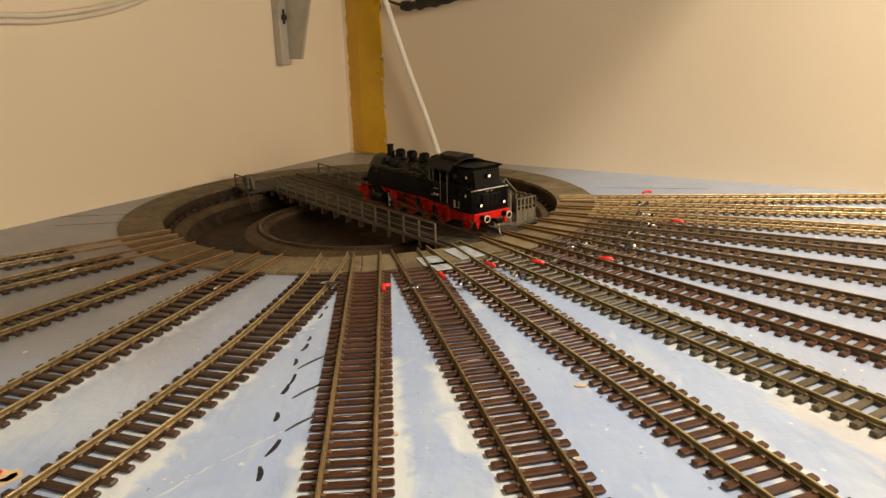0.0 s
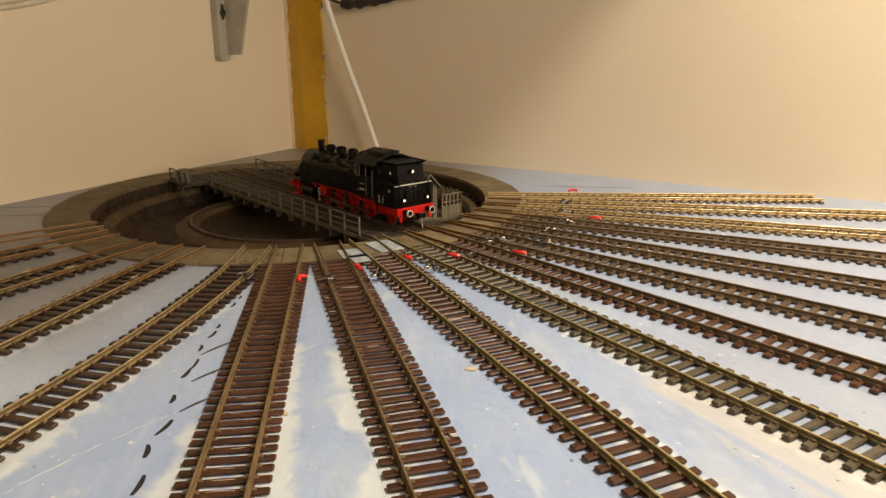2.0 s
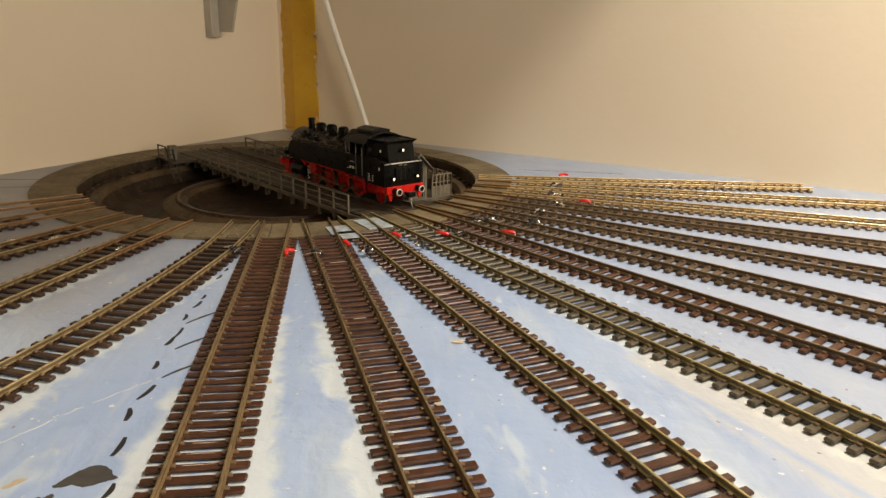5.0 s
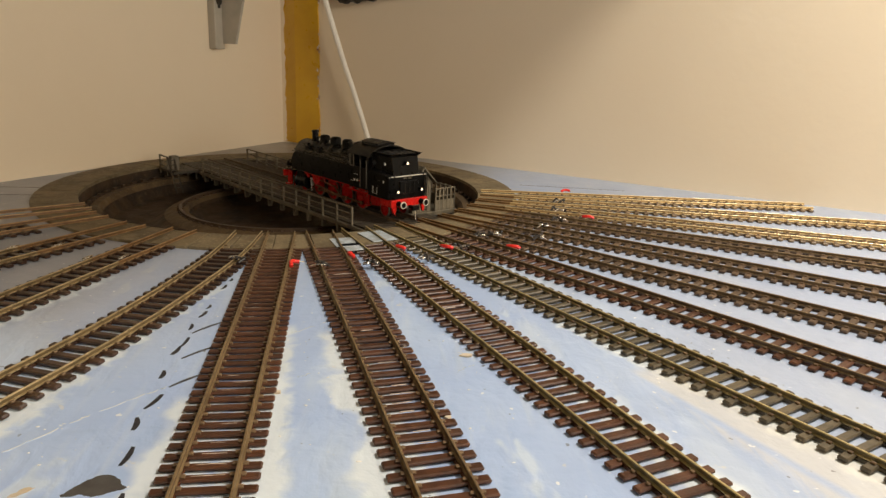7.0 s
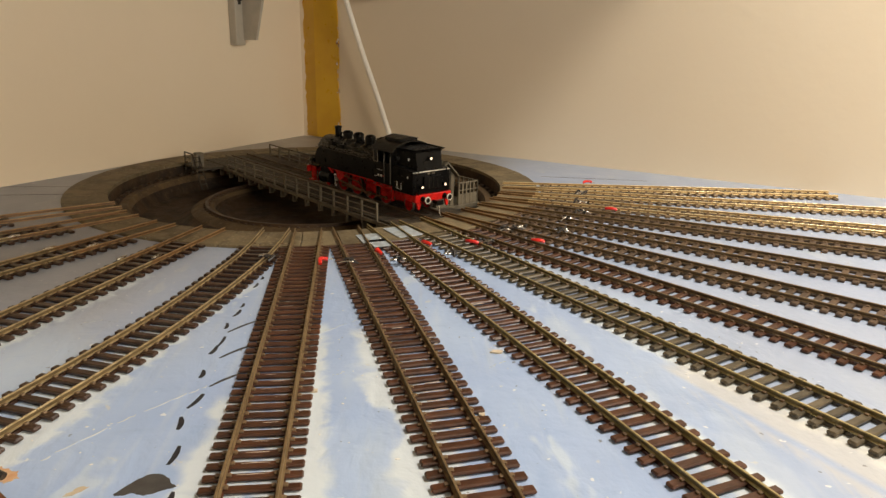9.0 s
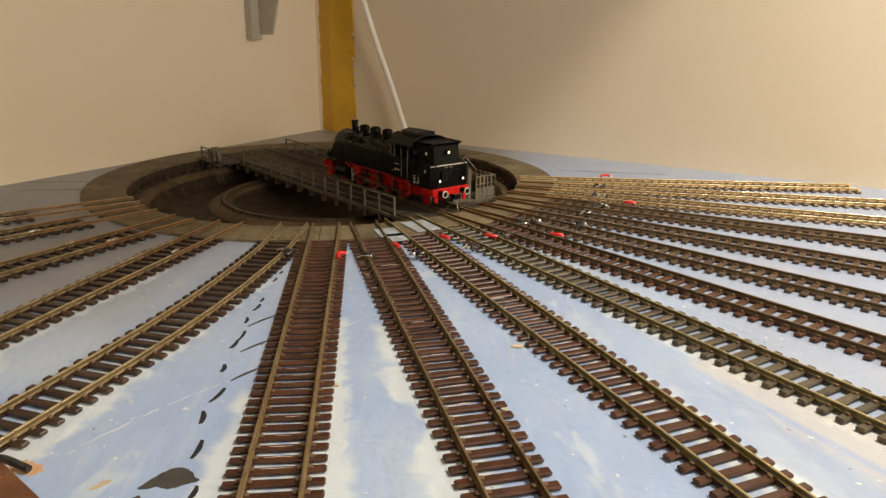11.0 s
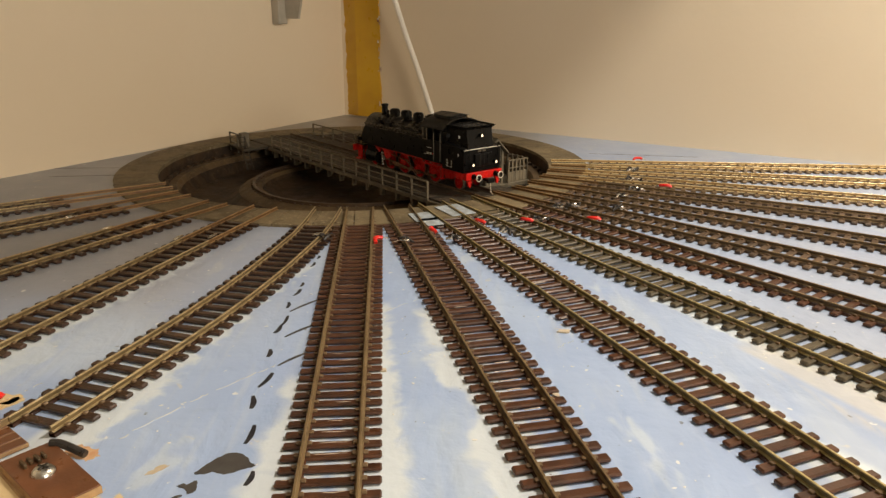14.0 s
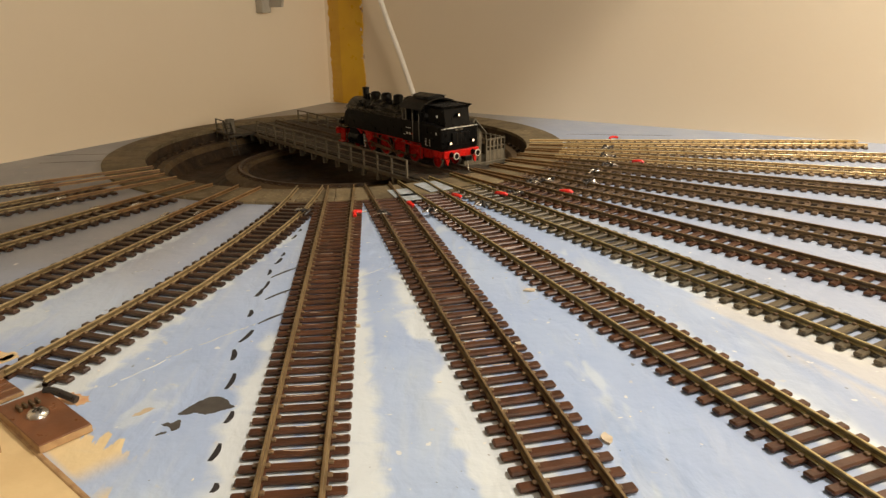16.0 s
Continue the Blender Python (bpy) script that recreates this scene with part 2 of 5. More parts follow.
WHITE_CABLE = material("white_cable_sheath", (0.90, 0.87, 0.79), (0.86, 0.82, 0.73), 40, 0.45)
BLACK_TAPE = material("black_cable_tape", (0.015, 0.012, 0.011), (0.03, 0.025, 0.02), 150, 0.5, bump=0.5)
STEEL_PAINT = material("grey_white_steel_paint", (0.44, 0.40, 0.33), (0.37, 0.34, 0.28), 50, 0.5)
LOCO_BLACK = material("satin_black_plastic", (0.0028, 0.0026, 0.0024), (0.006, 0.0055, 0.005), 90, 0.34, bump=0.08, bump_scale=900, spec=0.14)
LOCO_GREY = material("dusty_black_plastic", (0.006, 0.0052, 0.0042), (0.022, 0.0185, 0.0135), 110, 0.36, bump=0.12, bump_scale=900, spec=0.22)
LOCO_RED = material("signal_red_plastic", (0.56, 0.010, 0.006), (0.40, 0.008, 0.005), 150, 0.32, spec=0.35)
# lighter than the body, to put glints on pipes, bands and handrails
LOCO_EDGE = material("glint_black_metal", (0.095, 0.080, 0.056), (0.034, 0.029, 0.021), 300, 0.28, 0.6)
TYRE = material("wheel_tyre_steel", (0.24, 0.21, 0.18), (0.15, 0.13, 0.11), 300, 0.35, 0.9)
ROD = material("dull_rod_metal", (0.26, 0.15, 0.09), (0.17, 0.10, 0.06), 300, 0.45, 0.8)
# for the buffer rims and the painted reflection on the bunker edge
RIM = material("worn_rim_and_edge_glint", (0.62, 0.58, 0.50), (0.48, 0.44, 0.37), 200, 0.4, 0.2)
COAL = material("coal", (0.009, 0.0085, 0.008), (0.030, 0.027, 0.023), 600, 0.5, bump=0.6, bump_scale=1500)
WHITE_INK = material("white_lettering", (0.72, 0.70, 0.64), None, 100, 0.6)
RED_INK = material("red_lettering", (0.55, 0.03, 0.02), None, 100, 0.6)
GLASS = material("dark_glazing", (0.015, 0.016, 0.02), (0.02, 0.02, 0.022), 80, 0.12)
LENS = lit("lamp_lens", (1.0, 0.74, 0.46), 1.2)
RED_SLEEVE = material("red_heat_sleeve", (0.75, 0.03, 0.02), (0.62, 0.02, 0.015), 300, 0.3)
BLACK_LUMP = material("black_sleeve", (0.02, 0.018, 0.017), (0.035, 0.03, 0.028), 300, 0.35)
SOLDER = material("solder_metal", (0.72, 0.70, 0.66), (0.5, 0.47, 0.42), 400, 0.25, 1.0, bump=0.4, bump_scale=900)
INK = material("black_marker", (0.018, 0.017, 0.022), (0.028, 0.027, 0.032), 200, 0.5)
PENCIL = material("grey_line", (0.035, 0.032, 0.034), (0.07, 0.066, 0.068), 300, 0.6)
BLOT = material("dark_grey_blot", (0.075, 0.070, 0.066), (0.055, 0.05, 0.048), 120, 0.45)
PERTINAX = material("brown_laminate", (0.17, 0.065, 0.025), (0.13, 0.05, 0.02), 90, 0.35, bump=0.1)
RAWEDGE = material("raw_laminate_edge", (0.42, 0.27, 0.13), (0.32, 0.19, 0.09), 250, 0.75, bump=0.4)
CREAM = material("cream_paint", (0.72, 0.55, 0.30), (0.66, 0.49, 0.26), 60, 0.5, bump=0.2)
ORANGE = material("orange_filler", (0.60, 0.32, 0.16), (0.66, 0.48, 0.30), 150, 0.55)
WHITE_CARD = material("pale_blue_card", (0.48, 0.54, 0.60), (0.36, 0.39, 0.40), 150, 0.4)
SCREW = material("zinc_screw", (0.62, 0.61, 0.58), (0.45, 0.44, 0.42), 200, 0.28, 1.0)
CLIP = material("brown_rail_clip", (0.19, 0.125, 0.066), (0.12, 0.076, 0.042), 300, 0.4)
SPECK = material("dried_glue_speck", (0.80, 0.80, 0.78), (0.74, 0.72, 0.66), 120, 0.35)
# pale colour of the streaks that stand in for sleeper highlights
HIGHLIGHT = material("pale_gloss_highlight", (0.74, 0.62, 0.52), (0.56, 0.44, 0.35), 200, 0.14, bump=0.3, bump_scale=500)
SCRATCH = material("pale_scratch", (0.66, 0.67, 0.64), (0.56, 0.60, 0.62), 200, 0.4)
CHIP = material("tan_filler", (0.62, 0.54, 0.42), (0.52, 0.43, 0.31), 200, 0.6)
WALL_CABLE = material("old_white_cable", (0.74, 0.66, 0.54), (0.68, 0.60, 0.48), 40, 0.5)
CARPET = material("grey_floor", (0.20, 0.18, 0.16), (0.15, 0.14, 0.12), 8, 0.9)
# kept dark so the unseen shelf throws little light back
SHELF = material("shelf_board", (0.26, 0.19, 0.12), (0.20, 0.145, 0.09), 12, 0.5)

MM = 0.001


# ---- mesh helpers (sizes in millimetres, the finished mesh in metres) ----
def box(bm, x0, x1, y0, y1, z0, z1, bevel=0.0, turn=None):
    made = bmesh.ops.create_cube(bm, size=1.0)["verts"]
    m = Matrix.Translation(((x0 + x1) / 2, (y0 + y1) / 2, (z0 + z1) / 2)) @ Matrix.Diagonal((x1 - x0, y1 - y0, z1 - z0, 1))
    bmesh.ops.transform(bm, matrix=m, verts=made)
    if bevel:
        edges = list({e for v in made for e in v.link_edges})
        made = bmesh.ops.bevel(bm, geom=edges, offset=bevel, segments=1, affect="EDGES")["verts"]
    if turn is not None:
        bmesh.ops.transform(bm, matrix=turn, verts=made)
    return made


def rod(bm, a, b, r, sides=8, r2=None):
    a, b = Vector(a), Vector(b)
    d = b - a
    m = Matrix.Translation((a + b) / 2) @ d.to_track_quat("Z", "Y").to_matrix().to_4x4()
    return bmesh.ops.create_cone(bm, cap_ends=True, segments=sides, radius1=r, radius2=r if r2 is None else r2, depth=d.length, matrix=m)["verts"]


def lathe(bm, profile, m=None, sides=24, caps=True):
    """Turns a profile of (radius, height) round the z axis."""
    rings = []
    for r, z in profile:
        rings.append([bm.verts.new((r * math.cos(2 * math.pi * k / sides), r * math.sin(2 * math.pi * k / sides), z)) for k in range(sides)])
    for a, b in zip(rings, rings[1:]):
        for k in range(sides):
            bm.faces.new((a[k], a[(k + 1) % sides], b[(k + 1) % sides], b[k]))
    if caps and profile[0][0] > 1e-6:
        bm.faces.new(rings[0][::-1])
    if caps and profile[-1][0] > 1e-6:
        bm.faces.new(rings[-1])
    verts = [v for ring in rings for v in ring]
    if m is not None:
        bmesh.ops.transform(bm, matrix=m, verts=verts)
    return verts


def prism(bm, outline, axis, lo, hi):
    """A solid from an outline of 2D points, drawn out along x, y or z."""
    def at(p, h):
        return {"x": (h, p[0], p[1]), "y": (p[0], h, p[1]), "z": (p[0], p[1], h)}[axis]
    a = [bm.verts.new(at(p, lo)) for p in outline]
    b = [bm.verts.new(at(p, hi)) for p in outline]
    n = len(outline)
    bm.faces.new(a[::-1])
    bm.faces.new(b)
    for k in range(n):
        bm.faces.new((a[k], a[(k + 1) % n], b[(k + 1) % n], b[k]))
    return a + b


def sweep(bm, points, r, sides=8, flat=1.0):
    """A tube along a line of points."""
    pts = [Vector(p) for p in points]
    rings = []
    for i, p in enumerate(pts):
        d = (pts[min(i + 1, len(pts) - 1)] - pts[max(i - 1, 0)]).normalized()
        side = d.cross(Vector((0, 0, 1)))
        side = side.normalized() if side.length > 1e-4 else Vector((1, 0, 0))
        up = side.cross(d)
        rr = r[i] if isinstance(r, (list, tuple)) else r
        rings.append([bm.verts.new(p + rr * (math.cos(2 * math.pi * k / sides) * side + flat * math.sin(2 * math.pi * k / sides) * up)) for k in range(sides)])
    for a, b in zip(rings, rings[1:]):
        for k in range(sides):
            bm.faces.new((a[k], a[(k + 1) % sides], b[(k + 1) % sides], b[k]))
    bm.faces.new(rings[0][::-1])
    bm.faces.new(rings[-1])


def smooth_line(points, n=8):
    """A smooth line through points."""
    pts = [Vector(q) for q in points]
    out = []
    for i in range(len(pts) - 1):
        p0, p1, p2, p3 = pts[max(i - 1, 0)], pts[i], pts[i + 1], pts[min(i + 2, len(pts) - 1)]
        for k in range(n):
            t = k / n
            out.append(0.5 * ((2 * p1) + (p2 - p0) * t + (2 * p0 - 5 * p1 + 4 * p2 - p3) * t * t + (3 * p1 - p0 - 3 * p2 + p3) * t ** 3))
    return out + [pts[-1]]


def mesh(name, bm, mats, smooth=None, unit=MM):
    """Finishes a bmesh into a mesh."""
    bmesh.ops.recalc_face_normals(bm, faces=bm.faces)
    me = bpy.data.meshes.new(name)
    if unit != 1:
        bmesh.ops.scale(bm, vec=(unit, unit, unit), verts=bm.verts)
    bm.to_mesh(me)
    bm.free()
    for mt in mats if isinstance(mats, (list, tuple)) else [mats]:
        me.materials.append(mt)
    if smooth:
        me.shade_smooth()
        me.set_sharp_from_angle(angle=radians(smooth))
    return me


def part(name, bm, mat, parent, label="", smooth=35, at=None, unit=MM):
    """One mesh object under a thing or under a part."""
    ob = new(name, bm if isinstance(bm, bpy.types.Mesh) else mesh(name, bm, mat, smooth, unit))
    ob.parent = parent
    if at is not None:
        ob.matrix_basis = at
    return tagged(ob, label)


def thing(name, label, category, m=None, group="", kind=""):
    ob = new(name)
    ob.empty_display_size = 0.01
    if m is not None:
        ob.matrix_basis = m
    return tagged(ob, label, category, group, kind)


def solid(name, bm, mat, label, category, m=None, group="", kind="", smooth=35, unit=MM):
    ob = new(name, mesh(name, bm, mat, smooth, unit))
    if m is not None:
        ob.matrix_basis = m
    return tagged(ob, label, category, group, kind)


# ---- the plan ----
PIVOT = Vector((-0.057, 0.650, 0))            # the turntable's middle
PIT_R, RING_R = 0.1705, 0.2045
PIT_MIDDLE = PIVOT + Vector((-0.006, -0.005, 0))
BRIDGE_TURN = -52.3
GAUGE = 8.95                                  # half the distance of the rails, mm
RAIL_TOP = 4.1                                # above the board, mm


def from_pivot(angle, r, z=0.0):
    return PIVOT + Vector((r * math.cos(radians(angle)), r * math.sin(radians(angle)), z))


# ---- structure ----
def build_board():
    """The baseboard, with the round hole of the pit, reaching to both walls."""
    lo_s, hi_s, lo_d, hi_d = 0.0, 1.6, 0.0, 1.9
    corners = [room(s, d, 0) for s, d in ((lo_s, lo_d), (hi_s, lo_d), (hi_s, hi_d), (lo_s, hi_d))]
    angles = sorted([2 * math.pi * k / 160 for k in range(160)] + [math.atan2(c.y - PIT_MIDDLE.y, c.x - PIT_MIDDLE.x) % (2 * math.pi) for c in corners])

    def outer(a):
        way = Vector((math.cos(a), math.sin(a), 0))
        best = 1e9
        for k in range(4):
            p, q = corners[k], corners[(k + 1) % 4]
            e = q - p
            den = way.x * e.y - way.y * e.x
            if abs(den) < 1e-9:
                continue
            t = ((p.x - PIT_MIDDLE.x) * e.y - (p.y - PIT_MIDDLE.y) * e.x) / den
            u = ((p.x - PIT_MIDDLE.x) * way.y - (p.y - PIT_MIDDLE.y) * way.x) / den
            if t > 0 and -1e-6 <= u <= 1 + 1e-6:
                best = min(best, t)
        return PIT_MIDDLE + way * best
    bm = bmesh.new()
    rings = []
    for z in (0.0, -0.016):
        rings.append([bm.verts.new(PIT_MIDDLE + Vector((0.187 * math.cos(a), 0.187 * math.sin(a), z))) for a in angles])
        rings.append([bm.verts.new(outer(a) + Vector((0, 0, z))) for a in angles])
    n = len(angles)
    for k in range(n):
        j = (k + 1) % n
        bm.faces.new((rings[0][k], rings[1][k], rings[1][j], rings[0][j]))
        bm.faces.new((rings[2][k], rings[2][j], rings[3][j], rings[3][k]))
        bm.faces.new((rings[0][k], rings[0][j], rings[2][j], rings[2][k]))
        bm.faces.new((rings[1][k], rings[3][k], rings[3][j], rings[1][j]))
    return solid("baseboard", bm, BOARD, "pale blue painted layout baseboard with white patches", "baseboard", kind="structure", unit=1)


def wall(name, s0, s1, d0, d1, z0, z1, mat, label):
    bm = bmesh.new()
    verts = []
    for z in (z0, z1):
        verts.append([bm.verts.new(room(s, d, z)) for s, d in ((s0, d0), (s1, d0), (s1, d1), (s0, d1))])
    bm.faces.new(verts[0][::-1])
    bm.faces.new(verts[1])
    for k in range(4):
        bm.faces.new((verts[0][k], verts[0][(k + 1) % 4], verts[1][(k + 1) % 4], verts[1][k]))
    return solid(name, bm, mat, label, name.split("_")[0], kind="structure", smooth=None, unit=1)


FLOOR_Z, TOP_Z = -0.95, 1.48
build_board()
wall("wall_right", -0.1, 3.3, -0.1, 0.0, FLOOR_Z, TOP_Z, WALL, "cream painted plaster wall behind the tracks")
wall("wall_left", -0.1, 0.0, 0.0, 3.6, FLOOR_Z, TOP_Z, WALL, "cream painted plaster wall beside the turntable")
wall("wall_far", 3.3, 3.4, -0.1, 3.6, FLOOR_Z, TOP_Z, WALL, "cream painted plaster wall")
wall("wall_back", -0.1, 3.4, 3.6, 3.7, FLOOR_Z, TOP_Z, WALL, "cream painted plaster wall")
wall("floor", -0.1, 3.4, -0.1, 3.7, FLOOR_Z - 0.1, FLOOR_Z, CARPET, "grey carpeted room floor")
wall("ceiling", -0.1, 3.4, -0.1, 3.7, TOP_Z, TOP_Z + 0.1, CEIL, "white painted room ceiling")


def corner_post():
    """The yellow corner pillar, with a worn ragged edge."""
    foot = thing("corner_pillar", "yellow gloss painted corner pillar with flaked edge", "pillar", Matrix.Translation(CORNER))
    rng = random.Random(4)
    a, b, c = Vector((0.000, 0.002)), Vector((0.0195, -0.0185)), Vector((0.050, -0.0345))
    bm = bmesh.new()
    rows = []
    for k in range(121):
        z = 0.0015 + 1.47 * (k / 120) ** 2
        ja, jc = rng.uniform(-0.0003, 0.0003), rng.uniform(-0.0007, 0.0007) + 0.001 * math.sin(z * 70)
        pts = [a + Vector((ja, ja)), b, c + Vector((jc, -jc * 0.63)), Vector((0.056, -0.02)), Vector((0.0, 0.03))]
        rows.append([bm.verts.new((p.x, p.y, z)) for p in pts])
    for p, q in zip(rows, rows[1:]):
        for k in range(5):
            bm.faces.new((p[k], p[(k + 1) % 5], q[(k + 1) % 5], q[k]))
    bm.faces.new(rows[0][::-1])
    bm.faces.new(rows[-1])
    part("shaft", bm, YELLOW, foot, smooth=None, unit=1)
    bm = bmesh.new()
    for k in range(16):
        z = 0.004 + 0.21 * rng.random() ** 1.2
        w, hgt = rng.uniform(0.0004, 0.0012), rng.uniform(0.001, 0.006)
        x = 0.0500 + rng.uniform(-0.0015, 0.0012)
        box(bm, x - w, x + w, -0.0355 - rng.random() * 0.0008, -0.031, z, z + hgt)
    part("flaked_edge", bm, FLAKE, foot, "bare flaked paint along the edge", smooth=None, unit=1)


corner_post()


# ---- turntable ----
def turntable_pit():
    pit = thing("turntable_pit", "round sunken turntable pit with weathered brown concrete rim", "turntable pit", Matrix.Translation(PIT_MIDDLE))
    bm = bmesh.new()
    prof = [(0.186, -0.001), (PIT_R, -0.001), (PIT_R, -0.010), (0.1625, -0.0105), (0.1625, -0.0145), (0.155, -0.0155), (0.150, -0.025), (0.118, -0.026), (0.106, -0.0195), (0.099, -0.0165),
            (0.0875, -0.0165), (0.085, -0.0225), (0.079, -0.0235), (0.074, -0.0265), (0.0, -0.0265)]
    lathe(bm, prof + [(0.0, -0.030), (0.186, -0.030), prof[0]], sides=120, caps=False)
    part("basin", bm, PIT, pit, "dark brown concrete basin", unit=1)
    bm = bmesh.new()
    lathe(bm, [(0.0920, -0.0160), (0.0945, -0.0160), (0.0945, -0.0132), (0.0920, -0.0132), (0.0920, -0.0160)], sides=96, caps=False)
    part("ring_rail", bm, SLEEPER_TAN, pit, "brown circular running rail", unit=1)
    bm = bmesh.new()
    lathe(bm, [(0.1065, -0.0194), (0.1000, -0.0158), (0.0870, -0.0158), (0.0862, -0.0200), (0.0900, -0.0200), (0.1065, -0.0194)], sides=120, caps=False)
    part("inner_kerb", bm, KERB, pit, "paler raised kerb under the ring rail", unit=1)
    bm = bmesh.new()
    lathe(bm, [(0.1640, -0.0112), (0.1635, -0.0100), (0.1575, -0.0102), (0.1545, -0.0150), (0.1575, -0.0160), (0.1640, -0.0112)], sides=120, caps=False)
    part("ledge", bm, KERB, pit, "paler brown ledge along the pit wall", unit=1)
    bm = bmesh.new()
    box(bm, -2.8, 2.8, -0.9, 0.9, 0, 0.9, 0.15)
    chair = mesh('rail_chair', bm, SLEEPER_TAN, None)
    for k in range(80):
        a = 2 * math.pi * k / 80
        part('rail_chair', chair, None, pit, at=pose(0.0933 * math.cos(a), 0.0933 * math.sin(a), -0.0158, 0, 0, math.degrees(a)))
    bm = bmesh.new()
    box(bm, -1.6, 1.6, -3.0, 3.0, -1.2, 1.2, 0.3)
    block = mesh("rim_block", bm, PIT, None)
    for k in range(72):
        a = 2 * math.pi * k / 72
        part("rim_block", block, None, pit, at=pose(0.1662 * math.cos(a), 0.1662 * math.sin(a), -0.0093, 0, 0, math.degrees(a)))
    # rim plates round the pit
    bm = bmesh.new()
    step, inner, outer_r, n = 7.5, PIT_R * 1e3, RING_R * 1e3, 4
    pts_in = [(inner * math.cos(radians(-3.68 + 7.36 * i / n)), inner * math.sin(radians(-3.68 + 7.36 * i / n))) for i in range(n + 1)]
    pts_out = [(outer_r * math.cos(radians(-3.68 + 7.36 * i / n)), outer_r * math.sin(radians(-3.68 + 7.36 * i / n))) for i in range(n + 1)]
    prism(bm, pts_out + pts_in[::-1], "z", -0.9, 2.0)
    bmesh.ops.bevel(bm, geom=[e for e in bm.edges], offset=0.25, segments=1, affect="EDGES")
    plate = mesh("rim_plate", bm, RING, None)
    for k in range(48):
        part("rim_plate", plate, None, pit, at=pose(0, 0, 0, 0, 0, step * k + 1.2))
    return pit


turntable_pit()


def railing(parent, x0, x1, y, z, posts, height=12.5, name="railing"):
    """A hand railing on the bridge: posts and three rails."""
    bm = bmesh.new()
    for zz, r in ((height, 0.55), (height * 0.62, 0.4), (height * 0.26, 0.4)):
        box(bm, x0, x1, y - r, y + r, z + zz - r, z + zz + r)
    rl = part(name, bm, RAILING, parent, smooth=None)
    bm = bmesh.new()
    box(bm, -0.7, 0.7, -0.7, 0.7, -6.0, height + 0.3, 0.12)
    me = mesh("post", bm, RAILING, None)
    for k in range(posts):
        part("post", me, None, rl, at=pose((x0 + (x1 - x0) * k / (posts - 1)) * MM, y * MM, z * MM))
    return rl


def turntable_bridge():
    """x along the bridge towards the tracks, y to the far side."""
    br = thing("turntable_bridge", "grey weathered turntable bridge with timber deck and railings", "turntable bridge", Matrix.Translation(PIVOT) @ pose(0, 0, 0, 0, 0, BRIDGE_TURN))
    bm = bmesh.new()
    box(bm, -3.6, 3.6, -38, 29, 0, 1.4, 0.15)
    plank = mesh("deck_plank", bm, TIMBER, None)
    for k in range(43):
        part("deck_plank", plank, None, br, at=pose((-163.8 + 7.8 * k) * MM, 0, 0.0004))
    for y in (-11, 11):
        bm = bmesh.new()
        box(bm, -165, 165, y - 2.4, y + 2.4, -13, -0.2, 0.2)
        for k in range(18):
            x = -150 + 300 * k / 17
            box(bm, x - 0.8, x + 0.8, y - 3.6, y + 3.6, -13, -0.4)
        part("girder", bm, IRON, br, "dark riveted iron girder", smooth=None)
    for y in (-GAUGE, GAUGE):
        bm = bmesh.new()
        prism(bm, rail_profile(y, 1.8), "x", -167, 167)
        part("rail", bm, SLEEPER_TAN, br, "dull brown rail", smooth=None)
    for y in (-3.5, 3.5):
        bm = bmesh.new()
        box(bm, -155, 155, y - 1.6, y + 1.6, 1.8, 2.5, 0.1)
        part("centre_board", bm, TIMBER, br, smooth=None)
    # cantilever brackets and edge beams of the walkways
    for y0, y1, n in ((-39.5, -36, 15), (26, 29.5, 13)):
        bm = bmesh.new()
        box(bm, -166, 166, y0, y1, -2.6, 0.2, 0.15)
        part("edge_beam", bm, RAILING, br, smooth=None)
    bm = bmesh.new()
    box(bm, -1.1, 1.1, -38, -10, -3.2, -0.4, 0.1)
    box(bm, -1.3, 1.3, -39.3, -35.5, -8.5, -0.4, 0.2)
    bracket = mesh("walkway_bracket", bm, RAILING, None)
    for k in range(15):
        part("walkway_bracket", bracket, None, br, at=pose((-150 + 21.2 * k) * MM, 0, 0))
    railing(br, -112, 145, -39.0, 1.2, 14)
    bm = bmesh.new()
    box(bm, -157, -120, -65, -38.2, -0.8, 1.3, 0.2)
    part("control_platform", bm, TIMBER, br, smooth=None)
    railing(br, -156, -137, -64.0, 1.2, 2)
    railing(br, -152, 82, 29.0, 1.2, 12)
    # steps down into the pit
    st = thing("pit_ladder", "", "")
    st.parent = br
    bm = bmesh.new()
    for y in (-66, -60):
        rod(bm, (-131, y, 15), (-112, y, -18), 0.8, 6)
    part("ladder_rail", bm, TIMBER, st, smooth=None)
    bm = bmesh.new()
    box(bm, -0.5, 0.5, -66, -60, -0.5, 0.5)
    rung = mesh("rung", bm, TIMBER, None)
    for k in range(7):
        part("rung", rung, None, st, at=pose((-129 + 2.4 * k) * MM, 0, (11.5 - 4.1 * k) * MM))
    bm = bmesh.new()
    box(bm, -136, -129, -63, -55, 1.2, 15.5, 0.6)
    part("control_box", bm, RAILING, br, smooth=None)
    # machine cabin with its platform
    bm = bmesh.new()
    box(bm, 95, 148, 15.5, 62, -1.2, 1.9, 0.2)
    part("cabin_platform", bm, HUTWALL, br, "plain brown platform under the cabin", smooth=None)
    bm = bmesh.new()
    box(bm, 95, 148, 16.5, 61, -9, -1.2, 0.2)
    part("platform_beam", bm, IRON, br, smooth=None)
    cabin = thing("cabin", "", "")
    cabin.parent = br
    x0, x1, y0, y1 = 101, 145, 18, 37
    bm = bmesh.new()
